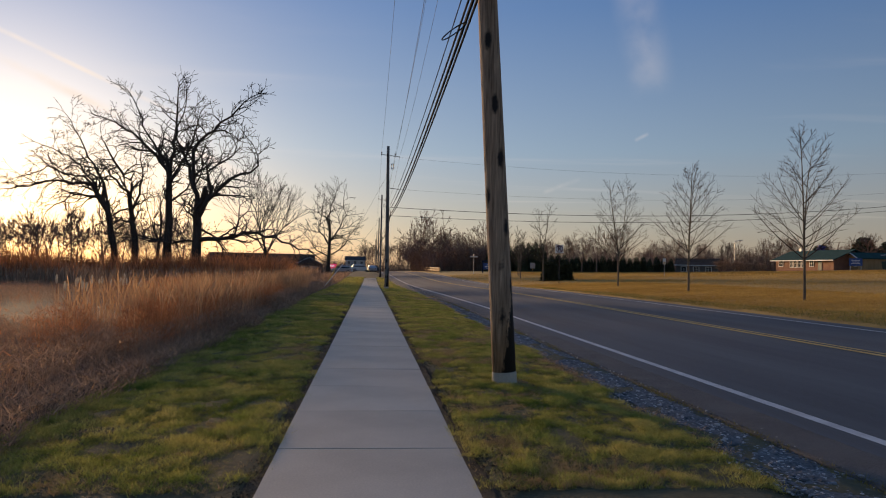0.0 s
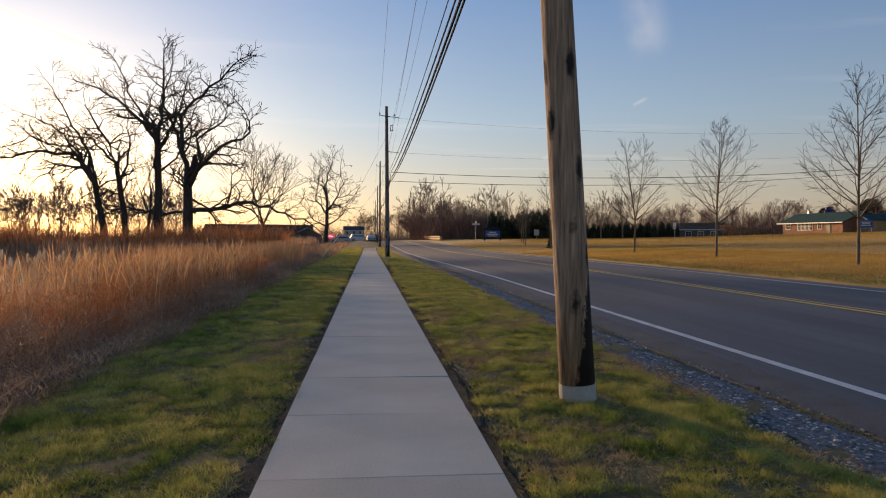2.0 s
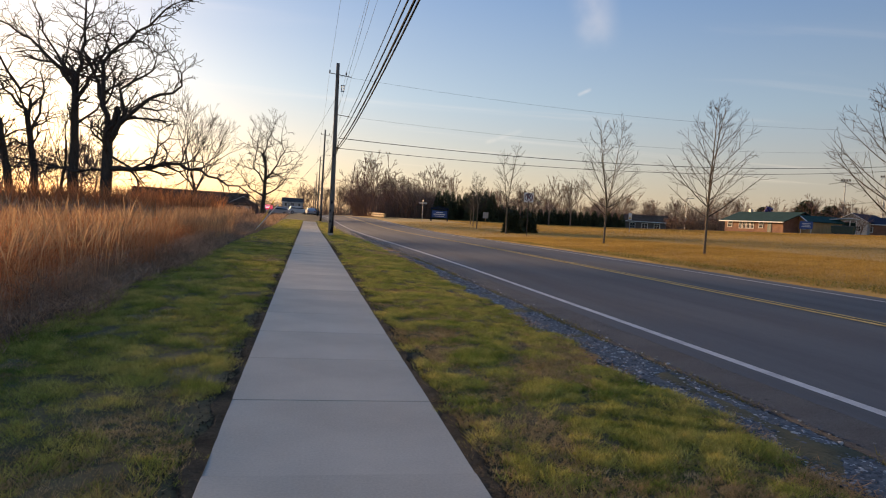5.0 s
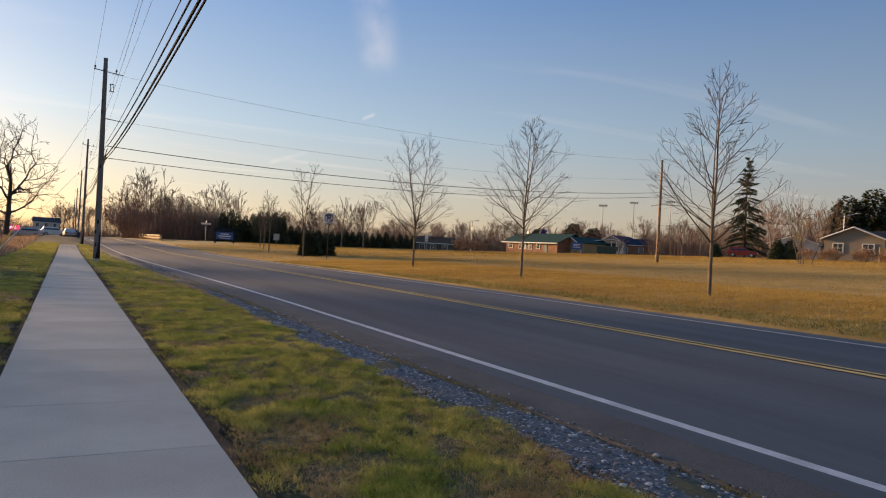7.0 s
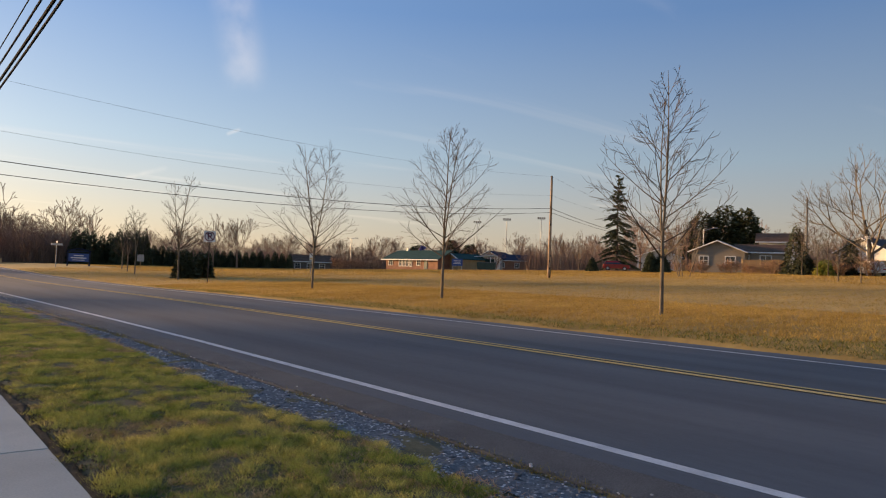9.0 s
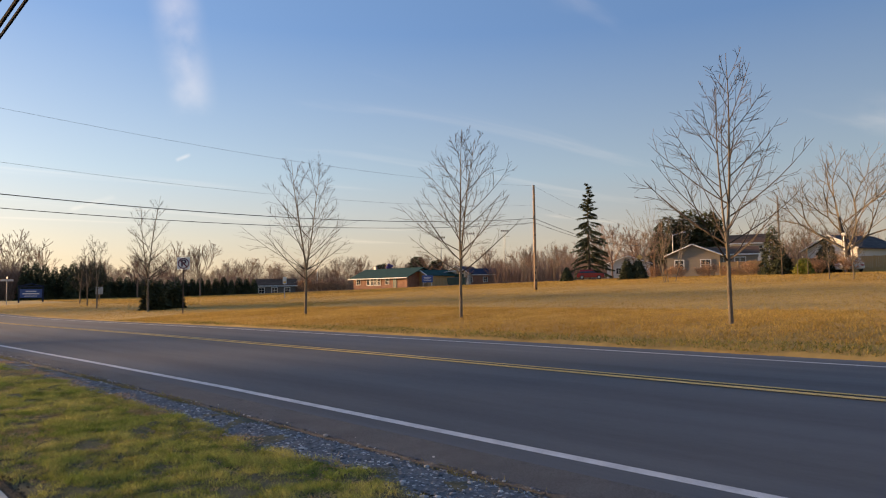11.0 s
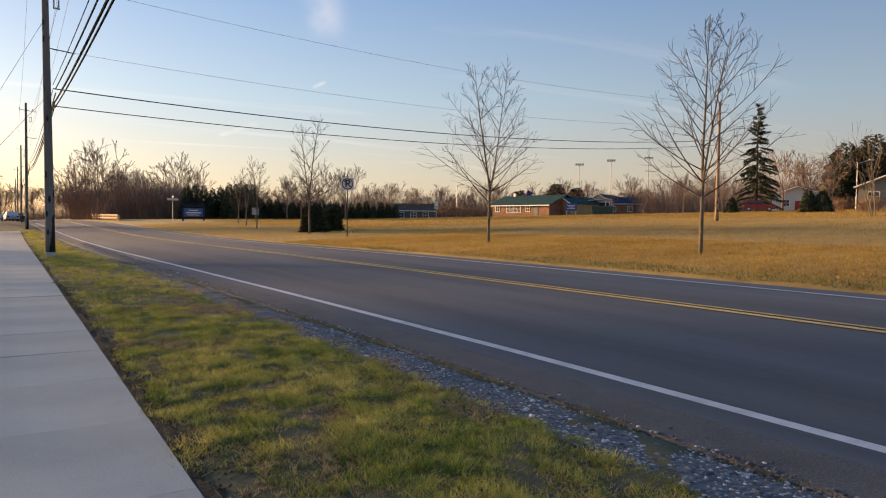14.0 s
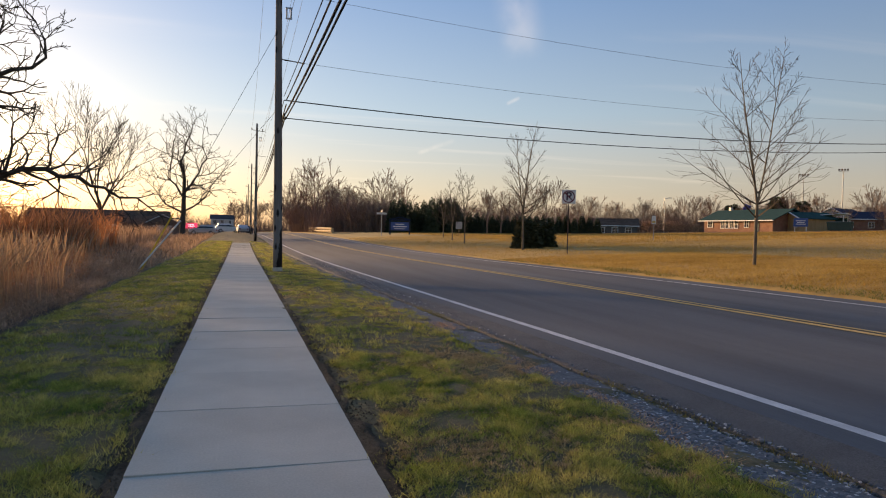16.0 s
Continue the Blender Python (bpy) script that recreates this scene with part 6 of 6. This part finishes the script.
# ---- vehicles ----
def car(at, turn, paint, label, kind="suv"):
    root = empty("car", pose(*at, 0, 0, turn), label, "car", "parked cars")
    side = [(-2.2, 0.35), (-2.25, 0.75), (-2.15, 1.0), (-1.1, 1.05), (1.9, 1.02), (2.2, 0.85), (2.25, 0.4)] if kind != "suv" else [(-2.2, 0.75), (-2.28, 0.55), (-2.2, 0.35), (2.2, 0.35), (2.28, 0.6), (2.2, 0.95), (1.1, 1.08), (-2.1, 1.08)]
    bm = bmesh.new()
    rows = []
    for yy in (-0.88, -0.8, 0.8, 0.88):
        inset = 0.06 if abs(yy) > 0.85 else 0
        rows.append([bm.verts.new((x * (1 - inset * 0.3), yy, z - (inset * 0.5 if z > 0.6 else -inset * 0.3))) for x, z in side])
    for a, b in zip(rows, rows[1:]):
        for i in range(len(side)):
            j = (i + 1) % len(side)
            bm.faces.new((a[i], a[j], b[j], b[i]))
    bm.faces.new(rows[0][::-1])
    bm.faces.new(rows[-1])
    bmesh.ops.recalc_face_normals(bm, faces=bm.faces)
    part("body", bm, M[paint], root)
    cab = [(-1.95, 1.05), (-1.7, 1.62), (0.2, 1.66), (1.05, 1.05)] if kind == "suv" else [(-1.5, 1.03), (-0.9, 1.42), (0.5, 1.44), (1.3, 1.0)]
    for name, mat_, grow, lift in (("cabin", paint, 1.0, 0.0), ("windows", "glass", 1.004, -0.03)):
        bm = bmesh.new()
        sect = []
        for yy in (-1, 1):
            sect.append([bm.verts.new((x * (0.93 if name == "windows" else 1), yy * (0.80 if z < 1.2 else 0.66) * (1.012 if name == "windows" else 1), z + (0.05 if z < 1.2 else -0.10) * (name == "windows"))) for x, z in cab])
        for i in range(4):
            j = (i + 1) % 4
            bm.faces.new((sect[0][i], sect[0][j], sect[1][j], sect[1][i]))
        bm.faces.new(sect[0][::-1])
        bm.faces.new(sect[1])
        bmesh.ops.recalc_face_normals(bm, faces=bm.faces)
        part(name, bm, M[mat_], root)
    for x in (-1.4, 1.4):
        for yy in (-0.82, 0.82):
            w = part("wheel", rod((x, yy - 0.1, 0.34), (x, yy + 0.1, 0.34), 0.34, sides=18), M["black"], root)
            part("rim", rod((x, yy - 0.112, 0.34), (x, yy + 0.112, 0.34), 0.2, sides=12), M["silver"], w)
    for x, m in ((2.24, "white"), (-2.24, "red")):
        for yy in (-0.62, 0.62):
            part("headlight" if x > 0 else "taillight", box(0.06, 0.3, 0.16, (x, yy, 0.66)), M[m], root)
    return root


car(at_far(56.9, 116, 23.65, 0.12), -57, "red", "dark red car parked by the far lawn edge")
car((-2.2, 158, land(-2.2, 158) + 0.03), 8, "white", "white car parked beyond the end of the pavement")
car((-6.0, 150, land(-6, 150) + 0.03), 170, "silver", "silver car parked beyond the end of the pavement")
car((0.3, 149, land(0.3, 149) + 0.03), 95, "silver", "silver car seen end on near the road", "sedan")
car((1.2, 166, land(1.2, 166) + 0.03), 80, "navy", "dark blue car parked near the road", "sedan")
car(at_far(71.2, 93, 15.1), 40, "white", "white car parked behind the fence")


# ---- signs ----
def bar_text(root, rows, z0, y, m, parent=None):
    for k, (x, z, w, h) in enumerate(rows):
        part("bar", box(w, 0.012, h, (x, y, z0 + z)), m, parent or root, "pale line of unreadable writing")


def no_parking_sign(x, y, nb):
    root = empty("traffic_sign", pose(x, y, land(x, y), 0, 0, 180 - nb), "square white no-parking sign on a thin steel post", "traffic sign")
    part("post", box(0.06, 0.05, 3.55, (0, 0.04, -0.1)), M["rust"], root)
    plate = part("plate", box(0.76, 0.012, 0.76, (0, 0, 2.78), bevel=0.004), M["white"], root)
    c = (0, -0.012, 3.16)
    ring = [((0.31 * math.cos(2 * math.pi * k / 32), -0.010, 3.16 + 0.31 * math.sin(2 * math.pi * k / 32)), 0.03) for k in range(33)]
    v, f = tubes([ring], 4)
    v = [(a, max(-0.016, min(-0.006, b)), d) for a, b, d in v]
    link("ring", v, f, M["sign_red"], plate, "dark red ring")
    part("slash", box(0.07, 0.006, 0.6, (-0.21, -0.016, 2.95)), M["sign_red"], plate, "dark red slash")
    cu = bpy.data.curves.new("letter", "FONT")
    cu.body, cu.size, cu.extrude, cu.align_x, cu.align_y = "P", 0.62, 0.004, "CENTER", "CENTER"
    cu.offset = 0.012
    ob = new("letter", cu)
    dg = bpy.context.evaluated_depsgraph_get()
    me = bpy.data.meshes.new_from_object(ob.evaluated_get(dg))
    bpy.data.objects.remove(ob)
    me.materials.clear()
    me.materials.append(M["ink"])
    ob = new("letter", me)
    ob.parent = plate
    ob.location, ob.rotation_euler = (0.0, -0.014, 3.16), (radians(90), 0, 0)
    return root


def slash_fix():
    for ob in [o for o in scene.objects if o.name.startswith("slash")]:
        me = ob.data
        me.transform(Matrix.Translation((0.21, 0, -3.25)))
        me.transform(Matrix.Rotation(radians(-45), 4, "Y"))
        me.transform(Matrix.Translation((0, 0, 3.16)))


no_parking_sign(17.2, 61.9, 207)
slash_fix()


def small_signs():
    x, y = 26.0, 109.0
    root = empty("small_sign", pose(x, y, land(x, y), 0, 0, 180 - 197), "small pale square sign on a post", "sign")
    part("post", box(0.1, 0.1, 1.2, (0, 0.06, -0.1)), M["cedar"], root)
    part("plate", box(0.8, 0.04, 0.9, (0, 0, 0.9)), M["steel"], root)
    x, y = far(31.7, 70)
    root = empty("roadside_sign", pose(x, y, land(x, y), 0, 0, 180 - 215), "narrow white sign on a tall post in the lawn", "sign")
    part("post", box(0.07, 0.06, 2.4, (0, 0.05, -0.1)), M["steel"], root)
    plate = part("plate", box(0.38, 0.02, 0.75, (0, 0, 1.5)), M["white"], root)
    part("bar", box(0.3, 0.01, 0.18, (0, -0.016, 1.6)), M["yellow_line"], plate)
    x, y = 17.0, 113.0
    root = empty("street_sign", pose(x, y, land(x, y)), "street name sign with crossed plates on a pole", "street sign")
    part("post", rod((0, 0, -0.1), (0, 0, 3.3), 0.05), M["steel"], root)
    part("plate", box(1.3, 0.03, 0.25, (0, 0, 2.75)), M["pale_siding"], root)
    part("plate", box(0.03, 0.9, 0.25, (0, 0, 3.05)), M["pale_siding"], root)
    x, y = 21.2, 121.0
    root = empty("notice_board", pose(x, y, land(x, y), 0, 0, 180 - 192), "blue notice board with white lettering in a dark gabled frame", "sign")
    for px in (-1.35, 1.35):
        part("post", box(0.2, 0.2, 2.4, (px, 0, -0.2)), M["navy"], root)
    board = part("board", box(2.5, 0.12, 1.15, (0, 0, 0.6)), M["blue"], root)
    part("beam", box(3.0, 0.2, 0.18, (0, 0, 1.95)), M["navy"], root)
    for s in (-1, 1):
        part("rafter", rod((s * 1.5, 0, 2.05), (0, 0, 2.42), 0.08, sides=4), M["navy"], root)
    bar_text(root, ((0, 0.78, 1.2, 0.13), (0, 0.45, 1.9, 0.15), (0, 0.18, 1.5, 0.09)), 0.6, -0.07, M["white"], board)
    x, y = -10.6, 192.0
    root = empty("led_sign", pose(x, y, land(x, y)), "lit red and white electronic message sign on a pole", "sign")
    part("post", box(0.3, 0.3, 1.6, (0, 0.2, -0.2)), M["black"], root)
    panel = part("panel", box(2.5, 0.25, 1.25, (0, 0, 1.1)), M["led_red"], root)
    bar_text(root, ((-0.1, 0.75, 1.3, 0.18), (0.05, 0.45, 1.5, 0.18)), 1.1, -0.14, M["led_white"], panel)
    x, y = far(60.9, 108)
    root = empty("warning_sign", pose(x, y, land(x, y), 0, 0, 180 - 240), "small yellow diamond sign on a post", "traffic sign")
    part("post", box(0.06, 0.06, 3.0, (0, 0.05, -0.1)), M["steel"], root)
    part("plate", box(0.7, 0.02, 0.7, (0, 0, 0), turn=(0, 45, 0)), M["yellow_line"], root).location = (0, 0, 3.0)


small_signs()


# ---- bridge parapet, lamps, markers ----
def parapet():
    for gx, y0, y1 in ((13.6, 134, 186),):
        root = empty("bridge_rail", pose(gx, y0, land(gx, y0)), "pale timber bridge rail beyond the rise of the road", "guard rail")
        n = 13
        for i in range(n + 1):
            y = (y1 - y0) * i / n
            z = land(gx, y0 + y) - land(gx, y0)
            part("post", box(0.25, 0.25, 0.95, (0, y, z - 0.1)), M["parapet"], root)
        for zz in (0.35, 0.78):
            v, f = tubes([[((-0.16, (y1 - y0) * i / n, land(gx, y0 + (y1 - y0) * i / n) - land(gx, y0) + zz), 0.17) for i in range(n + 1)]], 4, caps=True)
            link("rail", v, f, M["parapet"], root)


def lamps():
    for b, d, zt in ((43.4, 260, 23), (45.9, 260, 24.4), (48.8, 260, 25.2)):
        x, y, z = at_far(b, d)
        root = empty("floodlight_mast", pose(x, y, z, 0, 0, -45), "tall sports floodlight mast, unlit", "floodlight", "floodlight masts")
        part("mast", rod((0, 0, -0.2), (0, 0, zt - z), 0.22, 0.12), M["steel"], root)
        part("crossbar", box(3.0, 0.2, 0.2, (0, 0, zt - z)), M["steel"], root)
        for k in (-1.2, -0.4, 0.4, 1.2):
            part("lamp_head", box(0.5, 0.4, 0.5, (k, 0, zt - z + 0.35), turn=(20, 0, 0)), M["rust"], root)
    x, y, z = at_far(63.2, 135)
    root = empty("street_lamp", pose(x, y, z, 0, 0, -30), "street lamp with a curved steel arm", "street lamp")
    part("pole", rod((0, 0, -0.2), (0, 0, 8.0), 0.1, 0.07), M["steel"], root)
    part("arm", rod((0, 0, 7.8), (2.2, 0, 8.5), 0.06), M["steel"], root)
    part("lamp_head", box(0.8, 0.3, 0.15, (2.4, 0, 8.42)), M["steel"], root)
    x, y, z = at_far(33.4, 150)
    root = empty("street_lamp", pose(x, y, z, 0, 0, 20), "street lamp with a short arm far off", "street lamp")
    part("pole", rod((0, 0, -0.2), (0, 0, 7.0), 0.1, 0.07), M["steel"], root)
    part("arm", rod((0, 0, 6.9), (1.6, 0, 7.2), 0.06), M["steel"], root)
    part("lamp_head", box(0.8, 0.3, 0.15, (1.8, 0, 7.1)), M["steel"], root)
    x, y, z = at_far(67.2, 108, 15.1)
    utility_pole((x, y, z), 10.6, 0.17, (0, 0), M["grey_pole"], True, False, "utility pole with a transformer behind the fence")
    x, y, z = at_far(71.0, 90, 15.1)
    root = empty("post_light", pose(x, y, z), "thin lamp post with a small pale head", "lamp post")
    part("post", rod((0, 0, -0.1), (0, 0, 4.2), 0.05), M["steel"], root)
    part("head", box(0.35, 0.35, 0.3, (0, 0, 4.2)), M["white"], root)
    x, y, z = at_far(39.4, 170)
    bm = bmesh.new()
    rng = random.Random(5)
    for _ in range(9):
        c = Vector((rng.uniform(-1.6, 1.6), rng.uniform(-0.5, 0.5), rng.uniform(-0.8, 0.9)))
        bmesh.ops.create_icosphere(bm, subdivisions=2, radius=rng.uniform(0.4, 0.85), matrix=Matrix.Translation(c))
    root = empty("roof_balloon", pose(x, y, z), "purple balloon-like ornament on a mast behind the house", "ornament")
    part("mast", rod((0, 0, -0.2), (0, 0, 5.0), 0.08), M["steel"], root)
    ob = part("balloon", bm, M["purple"], root, smooth_faces=True)
    ob.location, ob.scale = (0, 0, 5.2), (0.6, 0.6, 0.6)


parapet()
lamps()


# far drive: a grey lane at the back of the field
def lane():
    pts = [(far(26, 128), 4), (far(36, 126), 4), (far(46, 126), 5), (far(56, 122), 5), (far(62, 122), 4)]
    verts, faces = [], []
    rows = []
    for k in range(41):
        u = k / 40 * (len(pts) - 1)
        i = min(int(u), len(pts) - 2)
        f = u - i
        (ax, ay), w0 = pts[i]
        (bx, by), w1 = pts[i + 1]
        cx, cy, w = ax + (bx - ax) * f, ay + (by - ay) * f, w0 + (w1 - w0) * f
        l = math.hypot(cx, cy - 23)
        ux, uy = cx / l, (cy - 23) / l
        for s in (-0.5, 0.0, 0.5):
            x, y = cx + ux * w * s, cy + uy * w * s
            verts.append((x, y, land(x, y) + 0.12))
    for k in range(40):
        for s in (0, 1):
            a = 3 * k + s
            faces.append((a, a + 1, a + 4, a + 3))
    tagged(link("lane", verts, faces, M["shoulder"]), "grey asphalt lane behind the field", "road", kind="structure")


lane()


# ---- pieces of the pavement ----
build_pavement()
